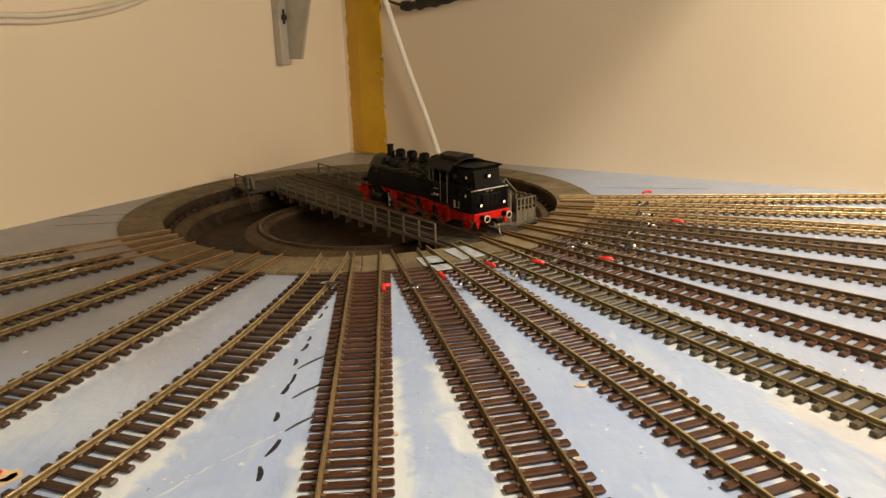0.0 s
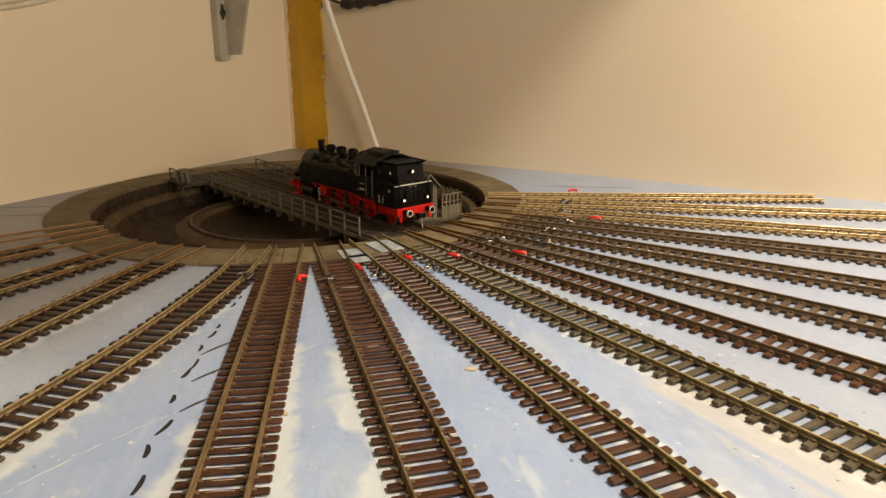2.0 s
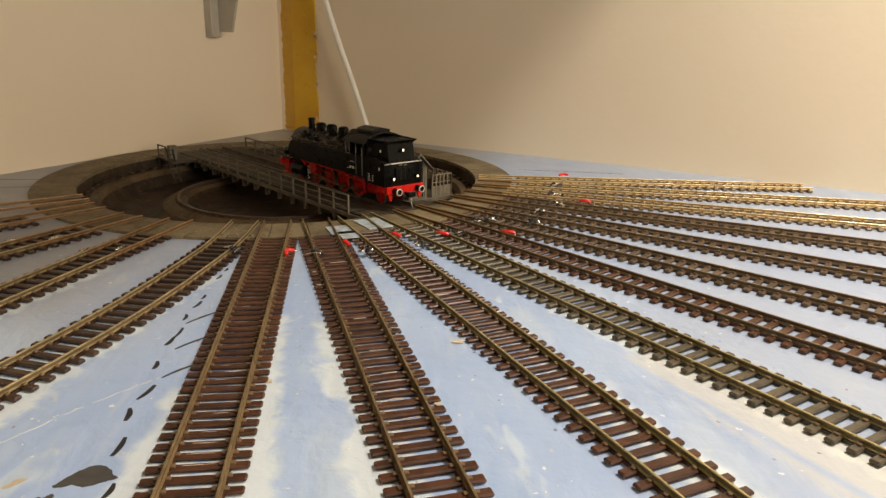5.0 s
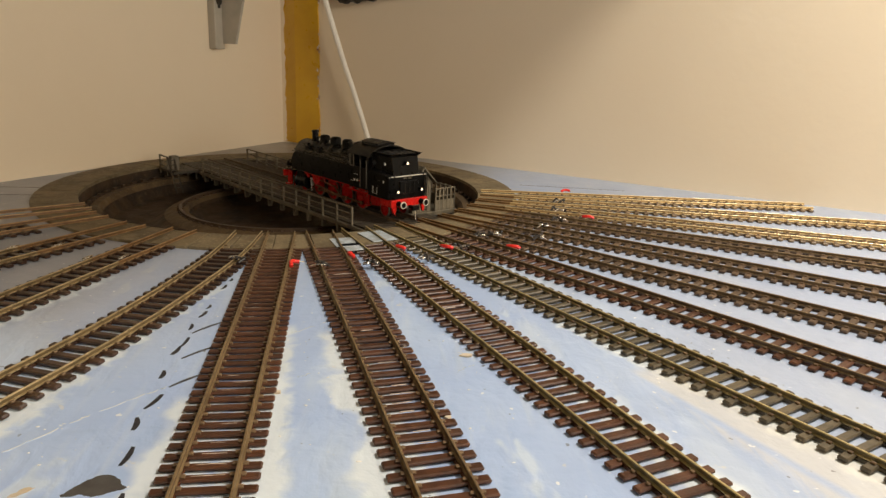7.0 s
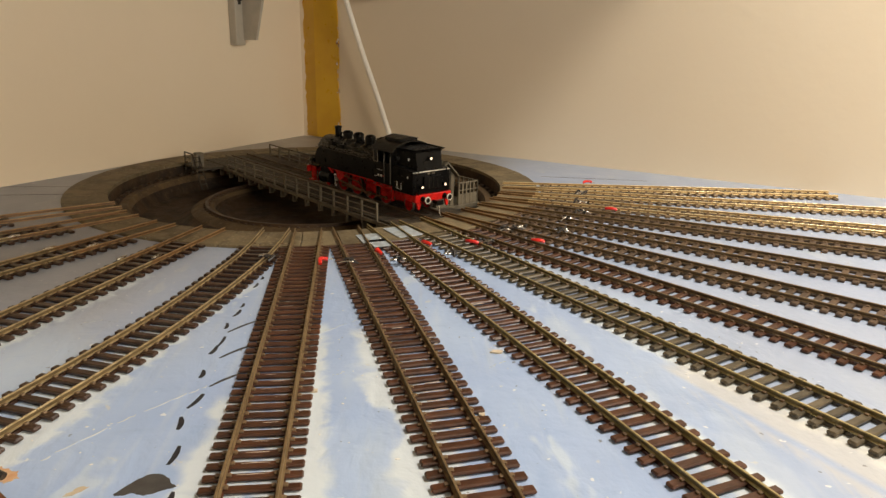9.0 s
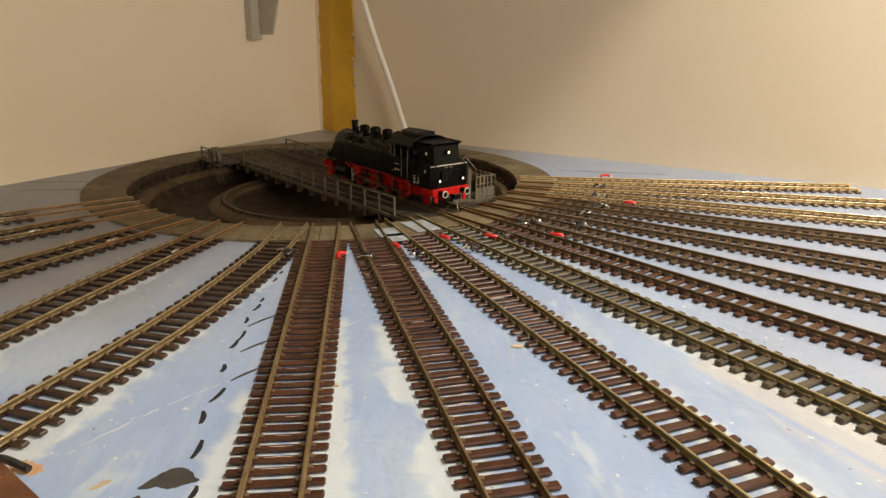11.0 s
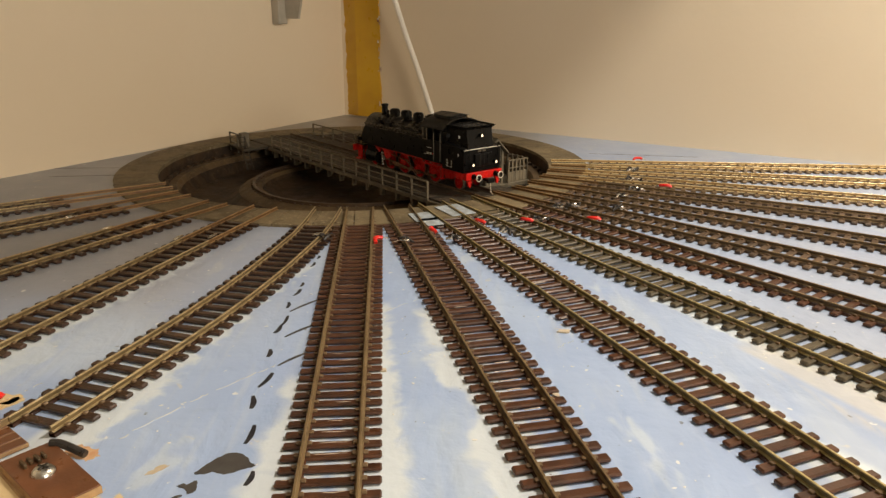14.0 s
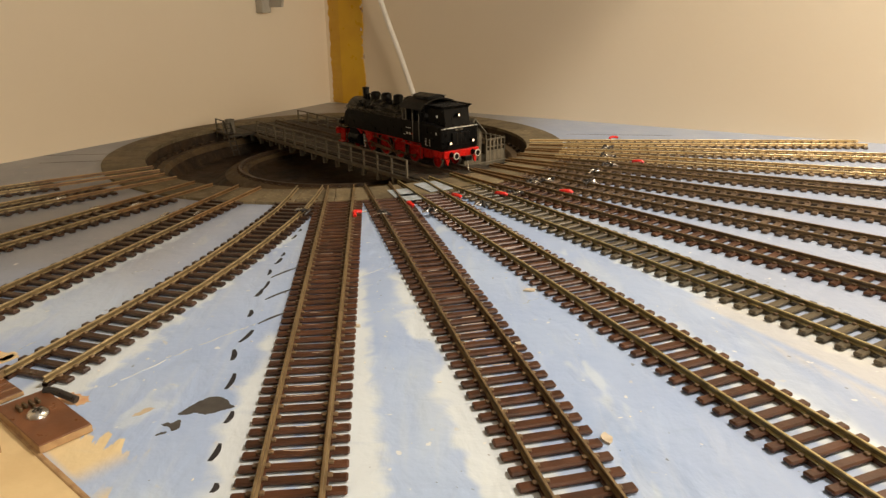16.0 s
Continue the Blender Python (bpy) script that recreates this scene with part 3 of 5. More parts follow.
    box(bm, x0 + 0.5, x1 - 0.5, y0 + 0.5, y1 - 0.5, 1.9, 27)
    prism(bm, [(y0 + 0.5, 26.5), (y1 - 0.5, 26.5), ((y0 + y1) / 2, 36)], "x", x0 + 0.5, x1 - 0.5)
    part("cabin_wall", bm, HUTWALL, cabin, "faded board cabin walls", smooth=None)
    bm = bmesh.new()
    box(bm, -1.0, 1.0, -0.3, 0.3, 1.9, 27, 0.1)
    slat = mesh("wall_board", bm, HUTWALL, None)
    for k in range(20):
        part("wall_board", slat, None, cabin, at=pose((x0 + 1.6 + 2.16 * k) * MM, (y0 + 0.35) * MM, 0))
    for k in range(8):
        part("wall_board", slat, None, cabin, at=pose((x1 - 0.35) * MM, (y0 + 1.6 + 2.18 * k) * MM, 0, 0, 0, 90))
    for xa in (x0 + 4, x0 + 17.5, x0 + 31):
        bm = bmesh.new()
        box(bm, xa, xa + 9, y0 - 0.35, y0 + 0.2, 16, 23.5)
        wn = part("cabin_window", bm, GLASS, cabin, "dark cabin window", smooth=None)
        bm = bmesh.new()
        for x in (xa, xa + 4.5, xa + 9):
            box(bm, x - 0.4, x + 0.4, y0 - 0.8, y0 - 0.2, 15.6, 23.9)
        for z in (15.8, 23.7):
            box(bm, xa, xa + 9, y0 - 0.8, y0 - 0.2, z - 0.4, z + 0.4)
        part("window_frame", bm, RAILING, wn, smooth=None)
    for sgn in (-1, 1):
        bm = bmesh.new()
        ya, yb = (y0 - 2.2, (y0 + y1) / 2 + 0.2) if sgn < 0 else (y1 + 2.2, (y0 + y1) / 2 - 0.2)
        prism(bm, [(ya, 25.4), (yb, 37.2), (yb, 38.4), (ya, 26.4)], "x", x0 - 2.5, x1 + 2.5)
        part("roof_slope", bm, HUTWALL, cabin, "grey battened roof slope", smooth=None)
        bm = bmesh.new()
        prism(bm, [(ya, 26.3), (yb, 38.3), (yb, 39.0), (ya, 27.0)], "x", -0.45, 0.45)
        batten = mesh("roof_batten", bm, HUTWALL, None)
        for k in range(10):
            part("roof_batten", batten, None, cabin, at=pose((x0 - 2 + (x1 - x0 + 3.4) * k / 9) * MM, 0, 0))
    for (ax, ay), (bx, by), n in (((146.5, 40), (146.5, 60), 6), ((101, 60), (146.5, 60), 9)):
        bm = bmesh.new()
        for z in (7.0, 13.5, 19.5):
            rod(bm, (ax, ay, z), (bx, by, z), 0.55, 6)
        fence = part("platform_fence", bm, RAILING, br, smooth=None)
        bm = bmesh.new()
        box(bm, min(ax, bx) - 0.5, max(ax, bx) + 0.5, min(ay, by) - 0.5, max(ay, by) + 0.5, 1.7, 10.5, 0.1)
        part("low_panel", bm, HUTWALL, fence, "faded board panel", smooth=None)
        for k in range(n):
            bm = bmesh.new()
            x, y = ax + (bx - ax) * k / (n - 1), ay + (by - ay) * k / (n - 1)
            box(bm, x - 0.7, x + 0.7, y - 0.7, y + 0.7, 1.5, 20.2, 0.1)
            part("post", bm, RAILING, fence, smooth=None)
    return br


def rail_profile(y, z):
    """A rail's section: foot, web and head; 2.3 mm high."""
    right = [(0.95, 0.0), (0.95, 0.3), (0.2, 0.5), (0.17, 1.7), (0.42, 1.85), (0.42, 2.22), (0.34, 2.3)]
    return [(y + a, z + b) for a, b in right] + [(y - a, z + b) for a, b in right[::-1]]


turntable_bridge()


# ---- tracks ----
def sleeper_mesh(name, mat, wide=1.75, high=2.0):
    """A plastic sleeper with its four rail clips."""
    bm = bmesh.new()
    box(bm, -wide, wide, -15.7, 15.7, 0, high, 0.5)
    body = set(bm.faces)
    for y in (-GAUGE, GAUGE):
        for s in (-1, 1):
            box(bm, -0.85, 0.85, y + s * 1.7 - 0.8, y + s * 1.7 + 0.8, high - 0.1, high + 0.75, 0.2)
    for f in bm.faces:
        f.material_index = 0 if f in body else 1
    return mesh(name, bm, [mat, CLIP], None)


SLEEPERS = {}
KINDS = {
    "red": (SLEEPER_RED, RAIL_SIDE, RAIL_HEAD, "red-brown plastic sleepers and brown rails"),
    "broad": (SLEEPER_RED, RAIL_SIDE, RAIL_HEAD, "broad red-brown plastic sleepers and brown rails"),
    "gilt": (SLEEPER_RED, OLIVE_SIDE, OLIVE_HEAD, "red-brown plastic sleepers and dull golden rails"),
    "dark": (SLEEPER_DARK, BRASS_SIDE, BRASS_HEAD, "dark brown sleepers and brass rails"),
    "olive": (SLEEPER_OLIVE, OLIVE_SIDE, OLIVE_HEAD, "grey-olive sleepers and dull brass rails"),
    "dusty": (SLEEPER_TAN, RAIL_SIDE, RAIL_HEAD, "dusty brown sleepers and worn rails"),
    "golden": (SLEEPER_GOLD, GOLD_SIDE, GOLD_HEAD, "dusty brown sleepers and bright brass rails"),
}
for key, (mat, *_rest) in KINDS.items():
    SLEEPERS[key] = sleeper_mesh("sleeper", mat, {"broad": 1.9, "gilt": 1.85, "olive": 1.85, "red": 1.7}.get(key, 1.9), {"broad": 1.5, "gilt": 1.55, "red": 1.35, "dark": 1.7}.get(key, 1.8))


def along(points, dist):
    """The place and direction at a distance along a line."""
    for a, b in zip(points, points[1:]):
        n = (b - a).length
        if dist <= n or b is points[-1]:
            return a + (b - a) * (dist / n), (b - a).normalized()
        dist -= n


def track(kind, points, pitch, first=0.0, seed=0, rusty=0.0, label=""):
    """A track along a line: rails from its start, sleepers from the distance `first` on."""
    rng = random.Random(seed)
    _, side, head, words = KINDS[kind]
    tr = thing("track", label or "model railway track with " + words, "track", group="tracks round the turntable")
    total = sum((b - a).length for a, b in zip(points, points[1:]))
    steps = max(1, int(total / 0.03)) if len(points) > 2 else 1
    for y in (-GAUGE, GAUGE):
        section = rail_profile(y, RAIL_TOP - 2.3)
        n = len(section)
        for d0, d1, paints in ((0.0, rusty, [RUST_SIDE, RUST_HEAD]), (rusty, total, [side, head])):
            if d1 - d0 < 0.001:
                continue
            bm = bmesh.new()
            rings = []
            for k in range(steps + 1):
                p, d = along(points, d0 + (d1 - d0) * k / steps)
                nrm = Vector((-d.y, d.x, 0))
                rings.append([bm.verts.new(p + nrm * (a * MM) + Vector((0, 0, b * MM))) for a, b in section])
            for a, b in zip(rings, rings[1:]):
                for k in range(n):
                    f = bm.faces.new((a[k], a[(k + 1) % n], b[(k + 1) % n], b[k]))
                    # web faces take the darker side colour, as shade under the head
                    f.material_index = 0 if k in (2, 3, 9, 10) else 1
            bm.faces.new(rings[0][::-1])
            bm.faces.new(rings[-1])
            part("rail", mesh("rail", bm, paints, None, 1), None, tr, "rust-brown rail over the pit rim" if d0 < rusty else "")
        bm = bmesh.new()
        rings = []
        for k in range(steps + 1):
            p, d = along(points, first + (total - first) * k / steps)
            nrm = Vector((-d.y, d.x, 0))
            rings.append([bm.verts.new(p + nrm * ((y + a) * MM) + Vector((0, 0, b * MM))) for a, b in ((-1.3, 0.1), (1.3, 0.1), (1.3, 1.3), (-1.3, 1.3))])
        for a, b in zip(rings, rings[1:]):
            for k in range(4):
                bm.faces.new((a[k], a[(k + 1) % 4], b[(k + 1) % 4], b[k]))
        part("tie_strip", mesh("tie_strip", bm, KINDS[kind][0], None, 1), None, tr)
    d0 = first
    while d0 < total - 0.002:
        p, d = along(points, d0)
        yaw = math.degrees(math.atan2(d.y, d.x)) + rng.uniform(-0.8, 0.8)
        part("sleeper", SLEEPERS[kind], None, tr, at=pose(p.x, p.y, 0.0002, 0, 0, yaw))
        d0 += pitch + rng.uniform(-0.0002, 0.0002)
    return tr


def radial(angle, r0, r1):
    return [from_pivot(angle, r0), from_pivot(angle, r1)]


TRACKS = [   # kind, angle, start, end, pitch, distance of the first sleeper, length of the rusty rails over the rim
    ("dark", -144.0, 0.176, 0.70, 0.0076, 0.075, 0.085),
    ("dark", -133.4, 0.178, 0.72, 0.0076, 0.050, 0.085),
    ("dark", -119.9, 0.180, 0.76, 0.0076, 0.040, 0.080),
    ("dark", -107.6, 0.177, 0.76, 0.0076, 0.036, 0.080),
    ("red", -86.0, 0.172, 0.66, 0.0063, 0.030, 0.0),
    ("broad", -77.45, 0.170, 0.68, 0.00715, 0.032, 0.0),
    ("gilt", -69.0, 0.168, 0.70, 0.00717, 0.038, 0.0),
    ("olive", -60.3, 0.166, 0.70, 0.0075, 0.036, 0.0),
    ("broad", -52.9, 0.165, 0.72, 0.0075, 0.036, 0.045),
    ("dusty", -45.4, 0.165, 0.74, 0.0075, 0.038, 0.050),
    ("dusty", -37.3, 0.165, 0.76, 0.0075, 0.040, 0.050),
    ("dusty", -29.0, 0.165, 0.76, 0.0075, 0.040, 0.050),
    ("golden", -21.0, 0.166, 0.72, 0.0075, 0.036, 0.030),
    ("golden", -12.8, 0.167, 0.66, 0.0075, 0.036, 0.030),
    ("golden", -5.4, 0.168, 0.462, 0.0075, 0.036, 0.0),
]


# ---- locomotive ----
def wheel_mesh(r, spokes, width=2.6):
    """Red spoked wheel, its axis along y."""
    turn = Matrix.Rotation(radians(90), 4, "X")
    bm = bmesh.new()
    lathe(bm, [(0.0, -width * 0.5), (r * 0.24, -width * 0.5), (r * 0.26, -width * 0.4), (r * 0.26, -0.25), (r * 0.80, -0.25), (r * 0.80, -width * 0.38), (r * 0.94, -width * 0.38), (r * 0.94, width * 0.36),
               (r * 0.80, width * 0.36), (r * 0.80, 0.25), (r * 0.26, 0.25), (r * 0.26, width * 0.5), (0.0, width * 0.5)], turn, 28)
    red = mesh("wheel", bm, LOCO_RED, 35)
    bm = bmesh.new()
    box(bm, 0.2 * r, 0.82 * r, -width * 0.36, width * 0.28, -0.045 * r, 0.045 * r)
    spoke = mesh("spoke", bm, LOCO_RED, None)
    bm = bmesh.new()
    lathe(bm, [(r * 0.94, -width * 0.40), (r * 0.985, -width * 0.42), (r, -width * 0.36), (r, width * 0.3), (r * 1.08, width * 0.34), (r * 1.08, width * 0.5), (r * 0.94, width * 0.5), (r * 0.94, -width * 0.40)], turn, 32, False)
    tyre = mesh("tyre", bm, TYRE, 35)
    return red, tyre, spoke, spokes


def locomotive(m):
    """x forwards to the chimney, y to its left, z up from the rail tops; millimetres."""
    lo = thing("toy_locomotive", "black and red model tank steam locomotive standing on the turntable bridge", "locomotive", m)

    def p(name, bm, mat, parent=None, label="", smooth=35):
        return part(name, bm, mat, parent or lo, label, smooth)

    # frame and buffer beams
    bm = bmesh.new()
    for y in (-5.2, 5.2):
        prism(bm, [(-70, 8), (-52, 12), (-40, 6), (60, 6), (73, 10), (73, 16), (-70, 16)], "y", y - 0.6, y + 0.6)
    p("frame", bm, LOCO_RED, None, "red frame", None)
    # black in place of red: the shade between the wheels as colour
    bm = bmesh.new()
    box(bm, -66, 68, -4.5, 4.5, 10, 18)
    for y in (-6.2, 6.2):
        box(bm, -36, 38, y - 0.3, y + 0.3, 9, 17.4)
    p("inner_frame", bm, LOCO_BLACK, None, "black panels standing in for shade between the wheels", None)
    for x0, x1 in ((-74.0, -71.5), (73.5, 76.0)):
        bm = bmesh.new()
        box(bm, x0, x1, -16.5, 16.5, 9.6, 14.8, 0.3)
        if x0 < 0:
            prism(bm, [(-15, 9.2), (-11, 9.2), (-12.5, 4.5), (-13.5, 4.5)], "x", x0 + 0.4, x1 - 0.4)
            prism(bm, [(11, 9.2), (15, 9.2), (13.5, 4.5), (12.5, 4.5)], "x", x0 + 0.4, x1 - 0.4)
        bb = p("buffer_beam", bm, LOCO_RED, None, "red buffer beam", None)
        out = -1 if x0 < 0 else 1
        xe = x0 if x0 < 0 else x1
        for y in (-10.1, 10.1):
            bm = bmesh.new()
            turn = Matrix.Translation((xe, y, 12.0)) @ Matrix.Rotation(radians(90 * out), 4, "Y")
            lathe(bm, [(2.0, 0), (2.0, 0.6), (1.4, 0.7), (1.4, 3.4), (0.8, 3.5), (0.8, 5.0), (2.1, 5.2), (2.25, 5.5), (2.2, 5.9), (1.6, 6.0), (0.0, 6.05)], turn, 20)
            bu = p("buffer", bm, LOCO_BLACK, bb, "black buffer with worn bright rim")
            bm = bmesh.new()
            lathe(bm, [(1.8, 5.9), (2.0, 6.25), (2.5, 6.1), (2.65, 5.5), (2.2, 5.3), (1.8, 5.9)], turn, 20, False)
            p("buffer_rim", bm, RIM, bb, "bright worn buffer rim")
        bm = bmesh.new()
        box(bm, xe - 0.2 + min(out * 6.5, 0), xe + 0.2 + max(out * 6.5, 0), -1.4, 1.4, 8.2, 10.2, 0.3)
        box(bm, xe + out * 6.5 - 1.2, xe + out * 6.5 + 1.2, -3.2, 3.2, 7.6, 11.0, 0.4)
        p("coupler", bm, LOCO_BLACK, bb, "black coupler head", None)
        bm = bmesh.new()
        sweep(bm, [(xe + out * 6, 1.2, 8.5), (xe + out * 8, 1.2, 7.0), (xe + out * 8.2, 1.2, 3.5), (xe + out * 9.2, 1.4, 1.2), (xe + out * 11.0, 1.6, 0.2)], 0.32, 6)
        p("coupler_hook", bm, SOLDER, bb, "bright bent wire hook")
    bm = bmesh.new()
    prism(bm, [(-62, 16), (-62, 8.5), (-52, 6.0), (-40, 5.0), (-38, 16)], "y", -8.5, 8.5)
    p("ash_pan", bm, LOCO_RED, None, "red ash pan under the cab", None)
    # footplate
    bm = bmesh.new()
    box(bm, -71, 62, -16, 16, 17.6, 18.6, 0.2)
    p("footplate", bm, LOCO_BLACK, None, "", None)
    # side tanks
    for s in (-1, 1):
        bm = bmesh.new()
        prism(bm, [(-24, 18.7), (59, 18.7), (60, 20), (60, 27), (57, 31.5), (51, 34.2), (-24, 34.2)], "y", min(s * 9.0, s * 17.2), max(s * 9.0, s * 17.2))
        bmesh.ops.bevel(bm, geom=list(bm.edges), offset=0.6, segments=2, affect="EDGES")
        tk = p("side_tank", bm, LOCO_BLACK, None, "long matt black side tank")
        bm = bmesh.new()
        for k in range(24):
            rod(bm, (-22 + 3.1 * k, s * 16.2, 34.0), (-22 + 3.1 * k, s * 16.2, 34.6), 0.28, 5)
        p("rivet_row", bm, LOCO_GREY, tk)
        for x in (-14, 12):
            bm = bmesh.new()
            rod(bm, (x, s * 13.5, 34.0), (x, s * 13.5, 35.6), 2.4, 14)
            p("filler_lid", bm, LOCO_GREY, tk)
        bm = bmesh.new()
        sweep(bm, [(-22, s * 14.6, 34.9), (10, s * 14.8, 35.0), (36, s * 15.0, 34.9), (58, s * 15.2, 34.7)], 0.55, 6)
        p("tank_pipe", bm, LOCO_EDGE, tk)
        bm = bmesh.new()
        rod(bm, (-22, s * 17.5, 33.2), (58, s * 17.5, 33.2), 0.22, 5)
        p("grab_rail", bm, LOCO_EDGE, tk)
    # boiler
    bm = bmesh.new()
    turn = Matrix.Translation((-25, 0, 30.0)) @ Matrix.Rotation(radians(90), 4, "Y")
    lathe(bm, [(10.9, 0), (10.9, 65), (11.3, 65.2), (11.3, 89.0), (11.0, 89.6), (9.9, 90.4), (9.3, 90.6), (8.7, 92.0), (5.0, 93.2), (0.0, 93.6)], turn, 36)
    bo = p("boiler", bm, LOCO_GREY, None, "dusty black boiler and smokebox")
    for x in (-14, -3, 6, 20, 31):
        bm = bmesh.new()
        lathe(bm, [(10.95, 0), (11.2, 0.1), (11.2, 0.9), (10.95, 1.0)], Matrix.Translation((x, 0, 30.0)) @ Matrix.Rotation(radians(90), 4, "Y"), 36, False)
        p("boiler_band", bm, LOCO_EDGE, bo)
    bm = bmesh.new()
    for k in range(28):
        a = 2 * math.pi * k / 28
        rod(bm, (63.8, 10.6 * math.cos(a), 30.0 + 10.6 * math.sin(a)), (65.4, 10.6 * math.cos(a), 30.0 + 10.6 * math.sin(a)), 0.45, 6)
    rod(bm, (67.8, 0, 30.0), (70.5, 0, 30.0), 1.0, 8)
    rod(bm, (69.5, -3, 28.5), (69.5, 3, 31.5), 0.35, 5)
    p("smokebox_door_fittings", bm, LOCO_BLACK, bo)
    bm = bmesh.new()
    lathe(bm, [(3.7, 0), (3.0, 1.4), (2.55, 2.4), (2.55, 7.6), (3.0, 8.0), (3.0, 9.2), (2.2, 9.2), (2.1, 5.0), (0.0, 5.0)], Matrix.Translation((50.5, 0, 40.3)), 20)
    p("chimney", bm, LOCO_BLACK, None, "short black chimney")
    for x, r, hgt in ((36.0, 4.2, 7.0), (20.5, 4.4, 7.2), (4.0, 4.2, 7.2), (-12.5, 4.2, 7.4)):
        bm = bmesh.new()
        lathe(bm, [(r + 1.2, -0.6), (r + 0.3, 0.5), (r, 1.6), (r, hgt - 1.8), (r * 0.88, hgt - 0.7), (r * 0.6, hgt), (0.0, hgt + 0.3)], Matrix.Translation((x, 0, 40.2)), 22)
        dm = p("dome", bm, LOCO_BLACK, None, "rounded black boiler dome")
        if x in (36.0, 20.5, -12.5):
            bm = bmesh.new()
            box(bm, x + 0.45 * r - 0.6, x + 0.45 * r + 0.6, 0.89 * r - 0.2, 0.89 * r + 0.35, 42.8, 44.9)
            p("white_panel", bm, WHITE_INK, dm, "small white mark", None)
    for bits in ([((41.5, 3.0, 41.0), (41.5, 3.0, 45.5), 1.3)], [((41.5, -2.6, 41.0), (41.5, -2.6, 44.0), 1.1)], [((-1.6, 3.4, 41), (-1.6, 3.4, 46.0), 0.8)],
                 [((8.0, 3.6, 41), (9.5, 4.6, 44.4), 0.7)], [((-5, 0, 41.5), (-5, 0, 44.6), 1.2), ((-5, 0, 44.6), (-5, 0, 46), 0.6)]):
        bm = bmesh.new()
        for q0, q1, rr in bits:
            rod(bm, q0, q1, rr, 10)
        p("safety_valve", bm, LOCO_BLACK, bo)
    for s in (-1, 1):
        for k, (x, z, w) in enumerate(((52, 37.0, 1.6), (47.5, 38.6, 1.2), (27, 37.6, 1.5), (14.5, 38.4, 1.1), (11, 36.6, 1.7), (-2.5, 38.2, 1.3), (-8.5, 37.0, 1.5), (-18.5, 37.8, 1.7), (-21.5, 36.0, 1.2))):
            bm = bmesh.new()
            y = s * (math.sqrt(11.0 ** 2 - (z - 30.0) ** 2) + 0.6)
            rod(bm, (x, y - s * 1.6, z - 0.8), (x, y + s * 0.6, z + 0.5), 0.55 * w, 8)
            rod(bm, (x - 0.9 * w, y, z), (x + 0.9 * w, y, z), 0.4 * w, 8)
            rod(bm, (x, y + s * 0.5, z + 0.4), (x, y + s * 0.7, z + 1.9), 0.3 * w, 6)
            p("valve", bm, LOCO_EDGE if k % 2 else LOCO_BLACK, bo)
        for x0, x1, lift in ((44, 30, 0.0), (26, 8, 0.5), (4, -12, 0.2), (-10, -23, 0.7)):
            bm = bmesh.new()
            sweep(bm, smooth_line([(x0, s * 8.2, 38.2 + lift), (x0 - 3, s * 9.6, 37.4 + lift), ((x0 + x1) / 2, s * 10.6, 36.4 + lift), (x1 + 2, s * 11.0, 35.8 + lift), (x1, s * 11.6, 34.4)], 4), 0.33, 6)
            p("boiler_pipe", bm, LOCO_EDGE, bo)
        bm = bmesh.new()
        rng = random.Random(8)
        for k in range(46):
            x = -22 + 1.72 * k + rng.uniform(-0.5, 0.5)
            if x < 50:
                w = rng.uniform(0.35, 0.8)
                box(bm, x - w, x + w, s * 16.4 - 0.45, s * 16.4 + 0.45, 34.0, 34.0 + rng.uniform(0.35, 1.0), 0.1)
        p("tank_edge_fittings", bm, LOCO_EDGE, bo)
    for s in (-1, 1):
        bm = bmesh.new()
        sweep(bm, [(-23, s * 10.2, 37.2), (0, s * 10.2, 37.4), (22, s * 10.4, 37.2), (44, s * 11, 36.8), (60, s * 11.6, 35.6)], 0.38, 6)
        p("boiler_handrail", bm, LOCO_EDGE, bo)
        for k, (xs, za) in enumerate(((33, 41), (19, 41), (4, 41.5), (-12, 41), (44, 40))):
            bm = bmesh.new()
            sweep(bm, [(xs, s * 3.5, za), (xs - 1.5, s * 7.5, 39.4), (xs - 2.2, s * 10.4, 35.6), (xs - 2.6, s * 11.6, 32.0)], 0.42, 6)
            p("boiler_pipe", bm, LOCO_EDGE, bo)
        bm = bmesh.new()
        sweep(bm, [(42, s * 8, 39), (36, s * 10.4, 37), (24, s * 11.2, 36.0), (2, s * 11.6, 35.6), (-22, s * 11.8, 35.2)], 0.6, 6)
        box(bm, 25, 31, min(s * 10, s * 13), max(s * 10, s * 13), 34.0, 38.0, 0.4)
        rod(bm, (28, s * 11.5, 37.8), (28, s * 11.5, 39.8), 1.0, 8)
        p("feed_pump", bm, LOCO_BLACK, bo)
    for s in (-1, 1):
        for x in (-18, -2, 14, 30, 46):
            bm = bmesh.new()
            rod(bm, (x, s * 9.4, 37.0), (x, s * 10.6, 37.4), 0.5, 6)
            rod(bm, (x + 3, s * 7.6, 38.2), (x + 3, s * 8.2, 38.9), 0.7, 8)
            p("handrail_stanchion", bm, LOCO_EDGE, bo)
        bm = bmesh.new()
        sweep(bm, smooth_line([(62, s * 6, 38.6), (58, s * 8.4, 39.0), (52, s * 9.6, 38.0), (47, s * 10.8, 36.4), (42, s * 12.5, 35.4), (34, s * 13, 35.2)], 4), 0.75, 7)
        p("exhaust_pipe", bm, LOCO_GREY, bo)
        bm = bmesh.new()
